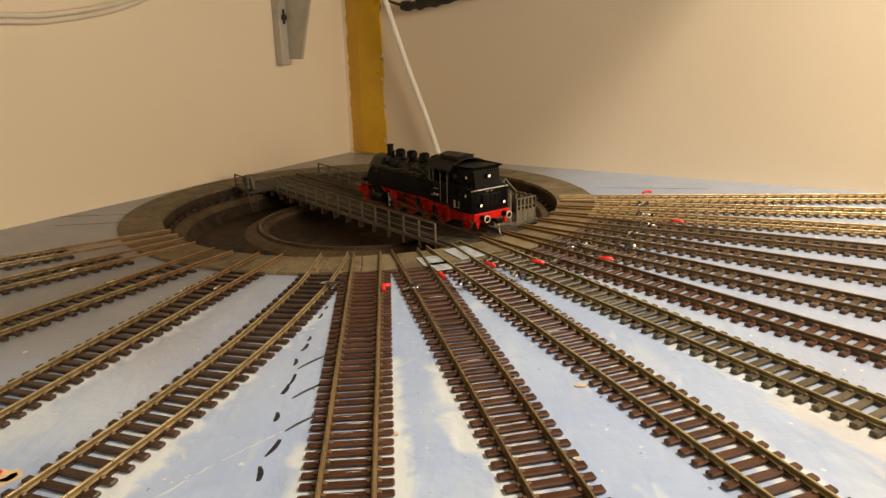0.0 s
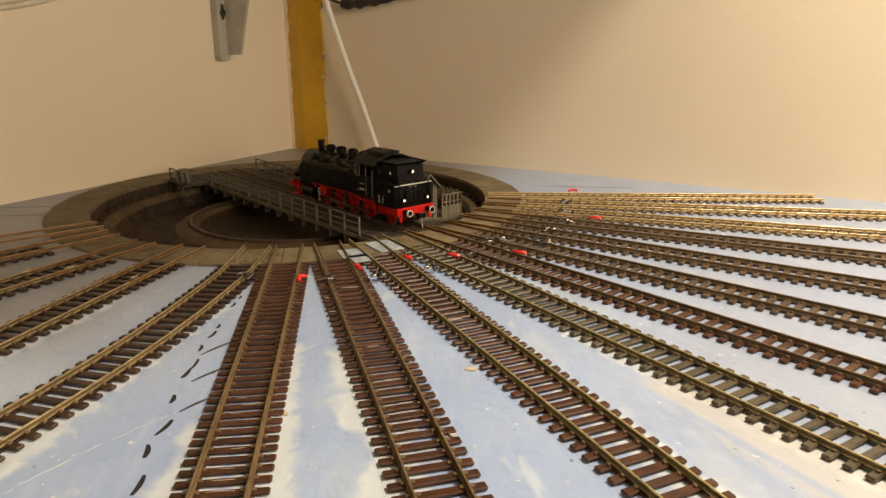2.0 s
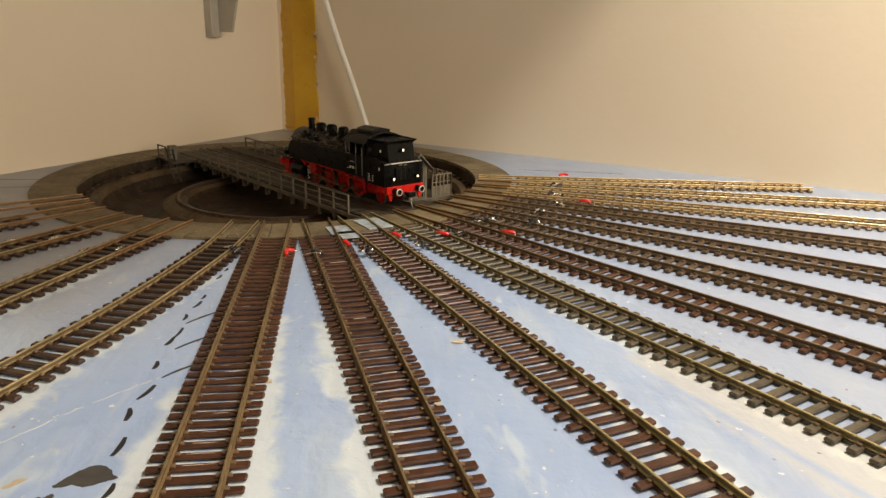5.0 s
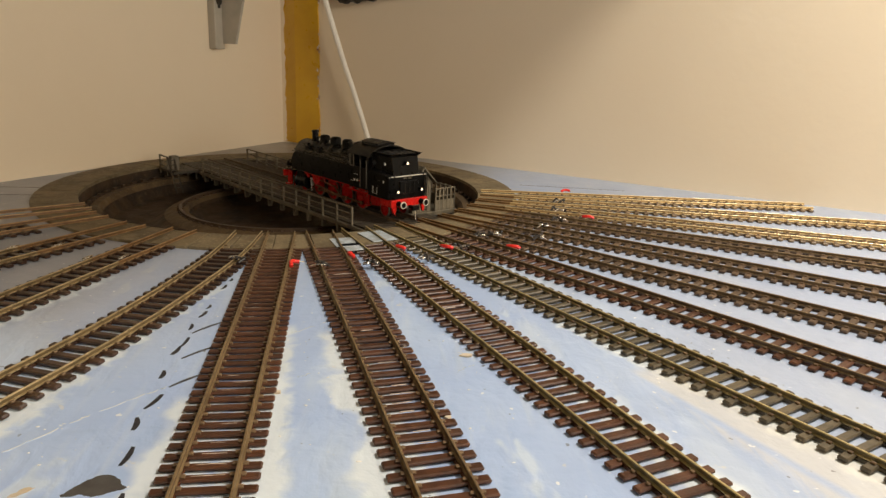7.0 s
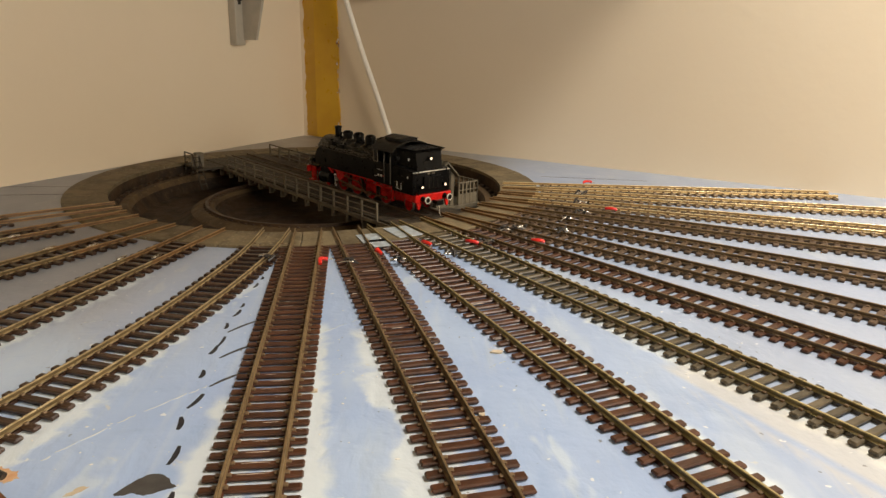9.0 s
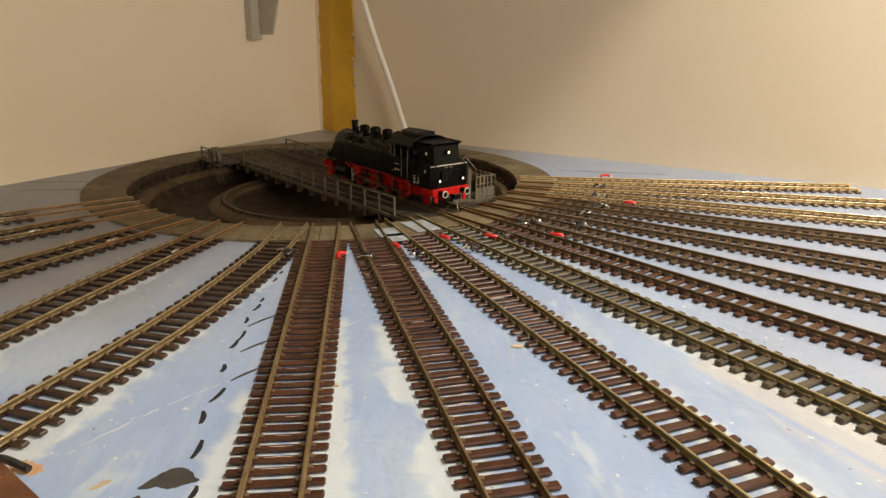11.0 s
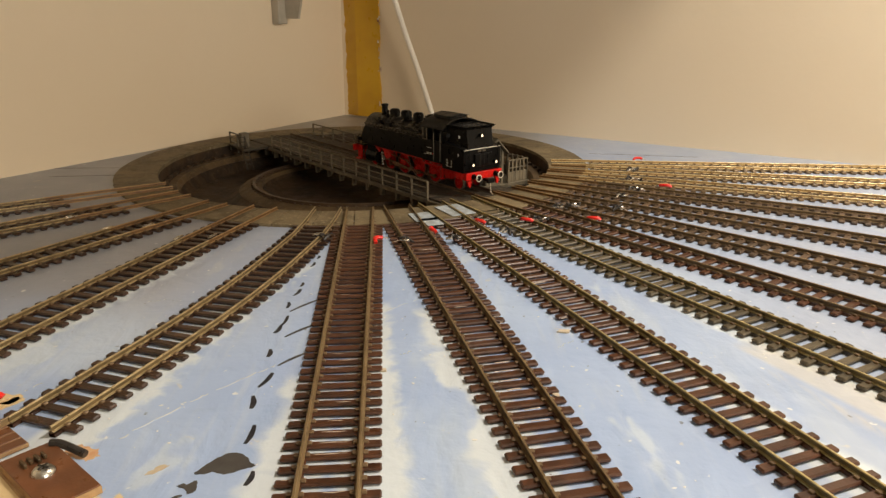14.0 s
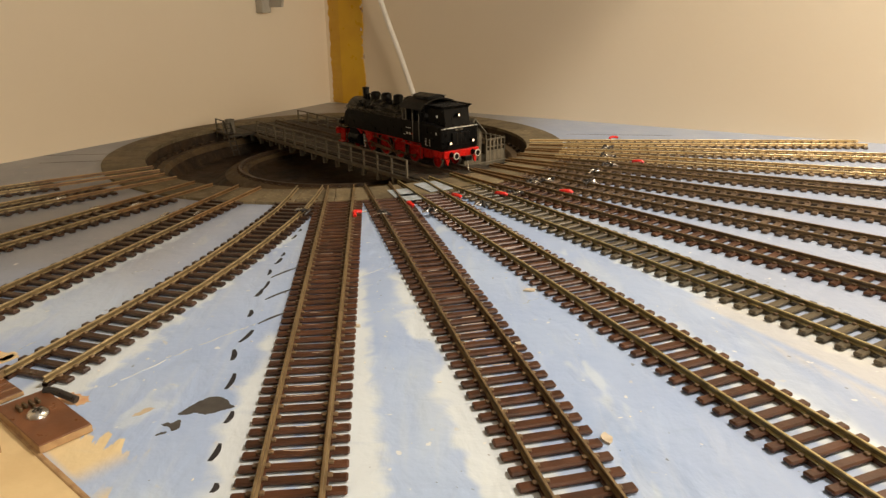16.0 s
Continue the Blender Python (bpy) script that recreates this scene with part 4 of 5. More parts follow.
        sweep(bm, smooth_line([(-6, s * 5, 40.4), (-4, s * 8, 38.6), (2, s * 9.8, 36.6), (10, s * 12, 35.6), (18, s * 12.8, 35.4)], 4), 0.5, 6)
        p("feed_pipe", bm, LOCO_EDGE, bo)
        bm = bmesh.new()
        box(bm, 39, 45, min(s * 9.5, s * 13.2), max(s * 9.5, s * 13.2), 34.2, 38.6, 0.5)
        rod(bm, (42, s * 11.4, 38.4), (42, s * 11.4, 41.0), 1.3, 10)
        rod(bm, (39.6, s * 12.4, 38.4), (39.6, s * 12.4, 40.0), 0.6, 8)
        p("air_pump", bm, LOCO_BLACK, bo)
        bm = bmesh.new()
        rod(bm, (-49.6, s * 15.4, 33.5), (-49.6, s * 15.4, 44.0), 0.35, 6)
        rod(bm, (-49.2, s * 13.2, 38.0), (-51.6, s * 14.8, 38.4), 1.5, 10)
        p("cab_rear_fitting", bm, LOCO_BLACK, None)
        bm = bmesh.new()
        for k in range(20):
            rod(bm, (-70 + 1.15 * k, s * 17.2, 32.2 - 0.02 * k), (-70 + 1.15 * k, s * 17.45, 32.2 - 0.02 * k), 0.2, 5)
        for z in (22.5, 26.5):
            box(bm, -61, -58.6, min(s * 17.1, s * 17.35), max(s * 17.1, s * 17.35), z, z + 0.9)
        p("bunker_rivet_row", bm, LOCO_GREY, None, "", None)
    # cab
    cab = thing("cab", "", "")
    cab.parent = lo
    for s in (-1, 1):
        y0, y1 = sorted((s * 16.6, s * 17.5))
        bm = bmesh.new()
        box(bm, -47, -24, y0, y1, 17.6, 33.4)
        for xa, xb in ((-47, -45.8), (-38.6, -36.4), (-30.6, -29.6), (-25.2, -24)):
            box(bm, xa, xb, y0, y1, 33.4, 41.8)
        box(bm, -47, -24, y0, y1, 41.8, 43.4)
        p("cab_side", bm, LOCO_BLACK, cab, "black cab side with openings", None)
        bm = bmesh.new()
        box(bm, -29.6, -25.2, y0 + 0.3, y1 - 0.3, 33.4, 41.8)
        p("cab_window", bm, GLASS, cab, "", None)
        bm = bmesh.new()
        for x in (-29.9, -25.0):
            box(bm, x - 0.3, x + 0.3, y0 - 0.3, y1 + 0.3, 33.2, 42.0)
        for z in (33.2, 41.8):
            box(bm, -30.2, -24.7, y0 - 0.3, y1 + 0.3, z - 0.3, z + 0.3)
        for x in (-46.0, -38.4):
            rod(bm, (x, s * 17.9, 19), (x, s * 17.9, 39), 0.3, 5)
        p("window_trim", bm, RAILING, cab, "thin grey window frame", None)
        bm = bmesh.new()
        box(bm, -38.5, -38.2, y0 - 0.1, y1 + 0.1, 18, 33.4)
        box(bm, -46.2, -45.9, y0 - 0.1, y1 + 0.1, 18, 33.4)
        p("door_gap", bm, GLASS, cab, "", None)
    bm = bmesh.new()
    box(bm, -25.0, -24.2, -16.6, 16.6, 34, 43)
    prism(bm, [(-16.6, 43), (16.6, 43), (11, 46.8), (0, 48.4), (-11, 46.8)], "x", -25.0, -24.2)
    box(bm, -47, -46.3, -16.6, 16.6, 17.5, 33.5)
    p("cab_front", bm, LOCO_BLACK, cab, "", None)
    bm = bmesh.new()
    box(bm, -46, -25.2, -16.4, 16.4, 18.6, 19.6)
    box(bm, -30, -25.4, -8, 8, 19.6, 37.0)
    p("cab_floor", bm, IRON, cab, "", None)
    bm = bmesh.new()
    n = 14
    top = [(-18.2 + 36.4 * k / n, 42.6 + 7.0 * (1 - ((-18.2 + 36.4 * k / n) / 18.2) ** 2) ** 0.75) for k in range(n + 1)]
    under = [(y, z - 0.8) for y, z in top[::-1]]
    prism(bm, top + under, "x", -49.5, -22.2)
    rf = p("roof", bm, LOCO_GREY, cab, "dusty black curved cab roof")
    bm = bmesh.new()
    prism(bm, [(-7.8, 48.0), (7.8, 48.0), (7.8, 50.6), (0, 51.4), (-7.8, 50.6)], "x", -45, -26)
    prism(bm, [(-8.8, 50.5), (8.8, 50.5), (0, 52.0)], "x", -46, -25)
    p("roof_vent", bm, LOCO_GREY, cab, "", None)
    # bunker
    bk = thing("bunker", "", "")
    bk.parent = lo
    bm = bmesh.new()
    prism(bm, [(-71.5, 14.7), (-47, 14.7), (-47, 33.2), (-60, 33.0), (-71.5, 30.6)], "y", -17.2, 17.2)
    bmesh.ops.bevel(bm, geom=list(bm.edges), offset=0.4, segments=1, affect="EDGES")
    p("lower_body", bm, LOCO_BLACK, bk, "square black bunker", None)
    # pale rod in place of the light reflected by the bunker's edge
    bm = bmesh.new()
    sweep(bm, [(-71.6, -17.0, 30.7), (-71.8, 0, 30.8), (-71.6, 17.0, 30.7)], 0.4, 6)
    p("worn_edge", bm, RIM, bk, "pale rod standing in for a reflection along the bunker edge", None)
    bm = bmesh.new()
    lower = [(-69.5, -11.5), (-69.5, 11.5), (-48.2, 13.5), (-48.2, -13.5)]
    upper = [(-67.5, -11.5), (-67.5, 11.5), (-48.2, 13.5), (-48.2, -13.5)]
    flare = [(-69.8, -13.5), (-69.8, 13.5), (-48.2, 15.5), (-48.2, -15.5)]
    rings = [[bm.verts.new((x, y, z)) for x, y in pts] for pts, z in ((lower, 30.4), (upper, 43.8), (flare, 46.0))]
    for a, b in zip(rings, rings[1:]):
        for k in range(4):
            bm.faces.new((a[k], a[(k + 1) % 4], b[(k + 1) % 4], b[k]))
    bm.faces.new(rings[0][::-1])
    bm.faces.new([bm.verts.new((v.co.x * 0.985 - 0.8, v.co.y * 0.94, 45.0)) for v in rings[2]])
    p("coal_box", bm, LOCO_BLACK, bk, "sloping black coal box", None)
    rng = random.Random(7)
    bm = bmesh.new()
    for k in range(300):
        x, y = rng.uniform(-68.4, -49), rng.uniform(-12.4, 12.4)
        z = 44.2 + 0.9 * (1 - (y / 13) ** 2) + rng.uniform(-0.6, 0.5)
        bmesh.ops.create_icosphere(bm, subdivisions=1, radius=rng.uniform(0.4, 0.75), matrix=Matrix.Translation((x, y, z)) @ Euler((rng.random() * 3, rng.random() * 3, 0)).to_matrix().to_4x4() @ Matrix.Diagonal((1, 0.7, 0.8, 1)))
    p("coal", bm, COAL, bk, "heap of small coal pieces", None)
    bm = bmesh.new()
    box(bm, -73.4, -71.3, -8.2, 8.2, 18.6, 27.4, 0.3)
    bx = p("tool_box", bm, LOCO_BLACK, bk, "", None)
    bm = bmesh.new()
    for y in (-4, 0, 4):
        box(bm, -73.7, -73.3, y - 0.35, y + 0.35, 19.2, 26.8)
    p("tool_box_strap", bm, LOCO_GREY, bk, "", None)
    for y in (-14.6, 14.6):
        ld = thing("bunker_ladder", "", "")
        ld.parent = lo
        bm = bmesh.new()
        for yy in (y - 1.6, y + 1.6):
            sweep(bm, [(-73.2, yy, 4.0), (-73.2, yy, 30.4), (-72.2, yy, 32.2)], 0.32, 5)
        p("stile", bm, LOCO_BLACK, ld, "", None)
        for k in range(6):
            bm = bmesh.new()
            rod(bm, (-73.2, y - 1.6, 5 + 4.6 * k), (-73.2, y + 1.6, 5 + 4.6 * k), 0.3, 5)
            p("rung", bm, LOCO_BLACK, ld, "", None)
    for y, z, xf in ((-10.6, 20.4, -71.5), (10.6, 20.4, -71.5), (0.0, 39.4, -67.9)):
        bm = bmesh.new()
        turn = Matrix.Translation((xf, y, z)) @ Matrix.Rotation(radians(-90), 4, "Y")
        lathe(bm, [(1.45, -1.0), (1.45, 2.6), (1.6, 2.7), (1.6, 3.2), (1.2, 3.2), (1.2, 2.8), (0.0, 2.8)], turn, 16)
        lm = p("headlamp", bm, LOCO_BLACK, None, "round black lamp with lit lens")
        bm = bmesh.new()
        lathe(bm, [(1.0, 2.82), (0.8, 3.1), (0.0, 3.25)], turn, 14)
        p("lens", bm, LENS, lm, "small warm lit lens")
    for y in (-13.6, 13.6):
        bm = bmesh.new()
        turn = Matrix.Translation((74, y * 0.75, 19)) @ Matrix.Rotation(radians(90), 4, "Y")
        lathe(bm, [(1.7, -1.0), (1.7, 2.6), (1.9, 2.7), (1.9, 3.2), (0.0, 3.2)], turn, 14)
        p("front_lamp", bm, LOCO_BLACK)
    # lettering: plain bars
    for s in (-1, 1):
        bm = bmesh.new()
        y = s * 17.56
        for k in range(5):
            if k != 2:
                box(bm, -35.2 + 1.15 * k, -34.4 + 1.15 * k, y - 0.06, y + 0.06, 22.6, 24.2)
        box(bm, -35.4, -29.6, y - 0.06, y + 0.06, 27.4, 27.75)
        box(bm, -29, -26, y - 0.06, y + 0.06, 22.2, 22.5)
        p("lettering", bm, WHITE_INK, None, "small white bars of lettering", None)
        bm = bmesh.new()
        rod(bm, (-36.9, y - 0.06, 23.4), (-36.9, y + 0.06, 23.4), 0.6, 10)
        p("red_dot", bm, RED_INK, None, "small red mark", None)
        bm = bmesh.new()
        yb = s * 17.26
        for k in range(5):
            box(bm, -54.2, -52.2 - 0.5 * (k % 2), yb - 0.06, yb + 0.06, 17.6 + 1.0 * k, 18.1 + 1.0 * k)
            box(bm, -58.6 + 0.4 * (k % 2), -57.6, yb - 0.06, yb + 0.06, 17.6 + 0.9 * k, 18.1 + 0.9 * k)
        box(bm, -58.6, -52.2, yb - 0.06, yb + 0.06, 17.0, 17.3)
        p("data_panel", bm, WHITE_INK, None, "white data panel bars", None)
        bm = bmesh.new()
        box(bm, -66.3, -65.0, yb - 0.06, yb + 0.06, 26.0, 27.8)
        box(bm, -61.3, -60.2, s * 12.5 - 0.3, s * 12.5 + 0.3, 37.4, 39.2)
        p("white_panel", bm, WHITE_INK, None, "small white mark", None)
    bm = bmesh.new()
    for k in range(5):
        if k != 2:
            box(bm, -71.75, -71.5, 3.0 - 1.4 * k, 4.0 - 1.4 * k, 28.6, 29.8)
    p("lettering", bm, RAILING, None, "faint number bars", None)
    # running gear
    big = wheel_mesh(8.05, 13)
    small = wheel_mesh(4.95, 9)
    for s in (-1, 1):
        for x, (red, tyre, spoke, spokes), r in [(30.0, big, 8.05), (10.5, big, 8.05), (-9.0, big, 8.05), (-28.5, big, 8.05), (53.0, small, 4.95), (-57.0, small, 4.95)]:
            at = Matrix.Translation((x * MM, s * 8.2 * MM, r * MM)) @ Matrix.Rotation(0 if s < 0 else math.pi, 4, "Z")
            wh = part("wheel", red, None, lo, "red spoked wheel", at=at)
            part("tyre", tyre, None, wh, "grey metal tyre")
            for k in range(spokes):
                part("spoke", spoke, None, wh, at=Matrix.Rotation(2 * math.pi * k / spokes + x, 4, "Y"))
        yr = s * 11.2
        y0, y1 = sorted((yr - 0.5, yr + 0.5))
        bm = bmesh.new()
        prism(bm, [(-32.5, 4.5), (29, 4.5), (29, 5.9), (-32.5, 5.9)], "y", y0, y1)
        for x in (27.5, 8.0, -11.5, -31.0):
            rod(bm, (x, y0 - 0.3, 5.2), (x, y1 + 0.3, 5.2), 1.5, 14)
        p("coupling_rod", bm, ROD, None, "dull metal coupling rod", None)
        y2, y3 = sorted((s * 12.4, s * 13.3))
        bm = bmesh.new()
        prism(bm, [(-12, 4.3), (33, 8.4), (33, 9.6), (-12, 6.0)], "y", y2, y3)
        rod(bm, (-11.5, y2 - 0.4, 5.2), (-11.5, y3 + 0.4, 5.2), 1.9, 12)
        prism(bm, [(-11.5, 4.5), (-9.5, 5.0), (2, 12.6), (1, 13.5)], "y", y2 + s * 1.2, y3 + s * 1.2)
        rod(bm, (0, s * 13.9, 12.0), (22, s * 13.9, 14.0), 0.6, 6)
        p("connecting_rod", bm, ROD, None, "dull metal connecting rod", None)
        bm = bmesh.new()
        lathe(bm, [(0.0, 0), (5.3, 0), (5.3, 1.0), (4.8, 1.2), (4.8, 13.8), (5.3, 14.0), (5.3, 15.0), (2.0, 15.2), (0.0, 16.0)], Matrix.Translation((39.5, s * 12.6, 9.0)) @ Matrix.Rotation(radians(90), 4, "Y"), 22)
        box(bm, 40.5, 54, min(s * 10, s * 16), max(s * 10, s * 16), 12.5, 17.4, 0.5)
        p("cylinder", bm, LOCO_BLACK, None, "black steam cylinder")
        bm = bmesh.new()
        box(bm, 27, 38, min(s * 12, s * 13.2), max(s * 12, s * 13.2), 11.0, 12.2)
        box(bm, 32, 35, min(s * 11.8, s * 13.8), max(s * 11.8, s * 13.8), 7.4, 12.0, 0.3)
        rod(bm, (33.5, s * 14.3, 3.5), (34.5, s * 14.3, 14.0), 0.7, 6)
        rod(bm, (33.5, s * 14.3, 13.5), (28, s * 14.0, 14.4), 0.6, 6)
        p("crosshead", bm, SCREW, None, "grey metal crosshead and slide bars", None)
        bm = bmesh.new()
        prism(bm, [(21, 18.0), (31, 18.0), (30, 12.5), (26, 9.5), (21.5, 12)], "y", min(s * 13.2, s * 15.4), max(s * 13.2, s * 15.4))
        prism(bm, [(38, 18), (42, 18), (36, 14), (34.5, 15)], "y", min(s * 15, s * 16.2), max(s * 15, s * 16.2))
        p("slide_bracket", bm, LOCO_RED, None, "red bracket plate", None)
        bm = bmesh.new()
        box(bm, -48, -18, min(s * 14.6, s * 15.8), max(s * 14.6, s * 15.8), 14.2, 15.4)
        box(bm, -48, -18, min(s * 14.6, s * 15.8), max(s * 14.6, s * 15.8), 16.6, 17.8)
        for x in (-47.5, -36, -26, -18.6):
            box(bm, x - 0.5, x + 0.5, min(s * 14.6, s * 15.8), max(s * 14.6, s * 15.8), 14.2, 17.8)
        box(bm, -71, -62, min(s * 11, s * 16.5), max(s * 11, s * 16.5), 9.8, 14.6, 0.4)
        box(bm, -18, 36, min(s * 14.8, s * 15.8), max(s * 14.8, s * 15.8), 16.8, 17.8)
        for x in (-8, 2, 14):
            rod(bm, (x, s * 15.2, 17), (x, s * 13.6, 13), 0.4, 5)
        p("underframe_beam", bm, LOCO_RED, None, "red underframe beams", None)
        bm = bmesh.new()
        box(bm, -45.5, -41.5, min(s * 13.4, s * 16.4), max(s * 13.4, s * 16.4), 6.0, 6.7)
        box(bm, -44.6, -42.6, min(s * 13.4, s * 14.2), max(s * 13.4, s * 14.2), 6.0, 16.5)
        p("cab_step", bm, LOCO_RED, None, "", None)
        bm = bmesh.new()
        box(bm, 66, 73, min(s * 12.4, s * 13.4), max(s * 12.4, s * 13.4), 3.6, 15.5, 0.2)
        box(bm, 66, 73, min(s * 12.4, s * 16), max(s * 12.4, s * 16), 3.2, 4.0)
        sweep(bm, [(62, s * 9, 15), (68, s * 9, 11), (69, s * 9, 4), (70, s * 8.6, 1.6)], 0.8, 6)
        p("front_step", bm, LOCO_RED, None, "red front steps and guard irons", None)
        # black as well, to deepen the painted shade between the wheels
        bm = bmesh.new()
        for x in (-21.2, -1.8, 17.8):
            prism(bm, [(x - 1, 15), (x + 1, 15), (x + 1.6, 3.5), (x - 0.2, 3.5)], "y", min(s * 7.2, s * 9.2), max(s * 7.2, s * 9.2))
        p("brake_block", bm, LOCO_BLACK, None, "", None)
    bm = bmesh.new()
    box(bm, 60, 74, -15.5, 15.5, 15.4, 16.4, 0.2)
    for y in (-14, 14):
        sweep(bm, [(70, y, 16), (70, y, 22), (68.5, y, 24), (66, y, 24), (64.5, y, 21), (64.5, y, 16)], 0.5, 6)
    rod(bm, (68, -9, 16), (68, -9, 21), 1.6, 10)
    p("front_platform", bm, LOCO_BLACK, None, "", None)
    return lo


LOCO_R = 0.086
place = from_pivot(BRIDGE_TURN, LOCO_R, 4.1 * MM)
locomotive(Matrix.Translation(place) @ pose(0, 0, 0, 0, 0, 180 + BRIDGE_TURN) @ Matrix.Scale(1.045, 4))


# ---- things on the walls ----
def on_left(run, out, z):
    """run: back along the left wall from the corner; out: away from it."""
    return CORNER - WALL_ALONG_L * run + WALL_ALONG_R * out + Vector((0, 0, z))


def shelf_bracket():
    yaw = math.degrees(math.atan2(WALL_ALONG_R.y, WALL_ALONG_R.x))
    base = on_left(0.115, 0.0, 0.0)
    br = thing("shelf_bracket", "grey-white steel shelf bracket on a wall upright", "shelf bracket", Matrix.Translation(base) @ pose(0, 0, 0, 0, 0, yaw))
    bm = bmesh.new()
    box(bm, 0, 11, -7, 7, 116, 349, 0.8)
    up = part("upright", bm, STEEL_PAINT, br, smooth=None)
    bm = bmesh.new()
    for k in range(6):
        box(bm, 10.8, 11.2, -2, 2, 160 + 32 * k, 176 + 32 * k)
    part("slot", bm, IRON, up, smooth=None)
    bm = bmesh.new()
    prism(bm, [(11, 122), (29, 122), (47, 186), (60, 240), (60, 349.5), (11, 349.5)], "y", 4, 7.5)
    part("arm", bm, STEEL_PAINT, br, smooth=None)
    bm = bmesh.new()
    rod(bm, (11, 0, 167), (11.8, 0, 167), 4.2, 12)
    part("screw_hole", bm, IRON, br)


shelf_bracket()


# Shelf out of view, guessed from the bracket; sized to cast the corner's shadow.
def shelf_above():
    bm = bmesh.new()
    pts = [room(a, b, 0) for a, b in ((0.003, 0.003), (0.575, 0.003), (0.575, 0.68), (0.003, 0.68))]
    prism(bm, [(q.x * 1000, q.y * 1000) for q in pts], "z", 350, 368)
    solid("wall_shelf", bm, SHELF, "plain unseen wooden shelf on a wall bracket, sized to shade the turntable", "shelf", smooth=None)


shelf_above()


bm = bmesh.new()
sweep(bm, smooth_line([(0.005, 0.857, 0.006), (-0.014, 0.868, 0.064), (-0.032, 0.876, 0.115), (-0.055, 0.884, 0.19), (-0.075, 0.89, 0.27), (-0.084, 0.896, 0.349)]), 0.0031, 10)
solid("hanging_cable", bm, WHITE_CABLE, "white round cable hanging down beside the wall", "cable", unit=1)
for dz, run in ((0.006, 0.0), (0.0012, 0.004)):
    bm = bmesh.new()
    sweep(bm, smooth_line([on_left(0.75, 0.004, 0.20 + dz), on_left(0.52, 0.004, 0.165 + dz), on_left(0.41, 0.004, 0.1605 + dz), on_left(0.365, 0.004, 0.163 + dz), on_left(0.32, 0.004, 0.171 + dz), on_left(0.278, 0.004, 0.184 + dz), on_left(0.2, 0.004, 0.215 + dz), on_left(0.12, 0.006, 0.30 + dz)]), 0.0023, 8)
    solid("wall_cable", bm, WALL_CABLE, "white cable sagging along the wall", "cable", group="wall cables", unit=1)
bm = bmesh.new()
rng = random.Random(3)
line = smooth_line([room(0.06, 0.01, 0.192), room(0.095, 0.012, 0.180), room(0.12, 0.014, 0.178), room(0.18, 0.014, 0.187), room(0.26, 0.014, 0.205), room(0.34, 0.012, 0.25)])
sweep(bm, line, [0.0016 if k < 10 else 0.0055 + rng.uniform(-0.0012, 0.0018) for k in range(len(line))], 10)
solid("taped_cable", bm, BLACK_TAPE, "black taped bundle of cables on the wall", "cable", unit=1)


# ---- small things on the board ----
def blob_outline(r, n, rng, stretch=(1, 1), rough=0.25):
    return [(r * stretch[0] * math.cos(2 * math.pi * k / n) * (1 + rng.uniform(-rough, rough)), r * stretch[1] * math.sin(2 * math.pi * k / n) * (1 + rng.uniform(-rough, rough))) for k in range(n)]


def dash(a, b, w0, w1, mat, name, label, group=""):
    """A brush stroke of varying width from a to b, in metres, lying on the board."""
    a, b = Vector((*a, 0)), Vector((*b, 0))
    d = (b - a).normalized()
    nrm = Vector((-d.y, d.x, 0))
    left, right = [], []
    n = 7
    for k in range(n + 1):
        t = k / n
        w = (w0 + (w1 - w0) * t) * (0.35 + 0.65 * math.sin(math.pi * min(max(t, 0.06), 0.94)) ** 0.5) * 0.42
        q = a + (b - a) * t + nrm * 0.0006 * math.sin(3 * t)
        left.append((q + nrm * w).to_2d() * 1000)
        right.append((q - nrm * w).to_2d() * 1000)
    bm = bmesh.new()
    prism(bm, [tuple(q) for q in left + right[::-1]], "z", -0.05, 0.12)
    return solid(name, bm, mat, label, "mark", group=group, smooth=None)


MARKS = [((-0.0607, 0.268), (-0.0603, 0.261), 0.0021, 0.0026), ((-0.0600, 0.302), (-0.0612, 0.290), 0.0022, 0.0010), ((-0.0611, 0.2925), (-0.0622, 0.2835), 0.0016, 0.0030), ((-0.0628, 0.318), (-0.0624, 0.311), 0.002, 0.002),
         ((-0.0602, 0.335), (-0.0620, 0.3265), 0.0024, 0.0018), ((-0.0606, 0.344), (-0.0610, 0.3385), 0.0018, 0.0018), ((-0.0596, 0.375), (-0.0606, 0.368), 0.0018, 0.0018),
         ((-0.0588, 0.386), (-0.0592, 0.3815), 0.0018, 0.0018), ((-0.0553, 0.2475), (-0.0583, 0.2365), 0.0026, 0.0018), ((-0.0586, 0.230), (-0.0573, 0.2215), 0.0024, 0.0026),
         ((-0.0535, 0.2110), (-0.0540, 0.2000), 0.0022, 0.0022), ((-0.0478, 0.1855), (-0.0486, 0.1785), 0.0020, 0.0024), ((-0.0470, 0.1672), (-0.0478, 0.1585), 0.002, 0.0026), ((-0.0428, 0.1480), (-0.0432, 0.1440), 0.0022, 0.0022)]
for a, b, w0, w1 in MARKS:
    dash(a, b, w0, w1, INK, "ink_mark", "short black brush mark on the blue board", "row of ink marks")
for a, b in (((-0.060, 0.307), (-0.049, 0.321)), ((-0.057, 0.2795), (-0.046, 0.2925)), ((-0.0545, 0.2535), (-0.045, 0.2645))):
    dash(a, b, 0.0014, 0.0020, PENCIL, "scored_line", "thin dark grey line drawn beside a track", "drawn lines")
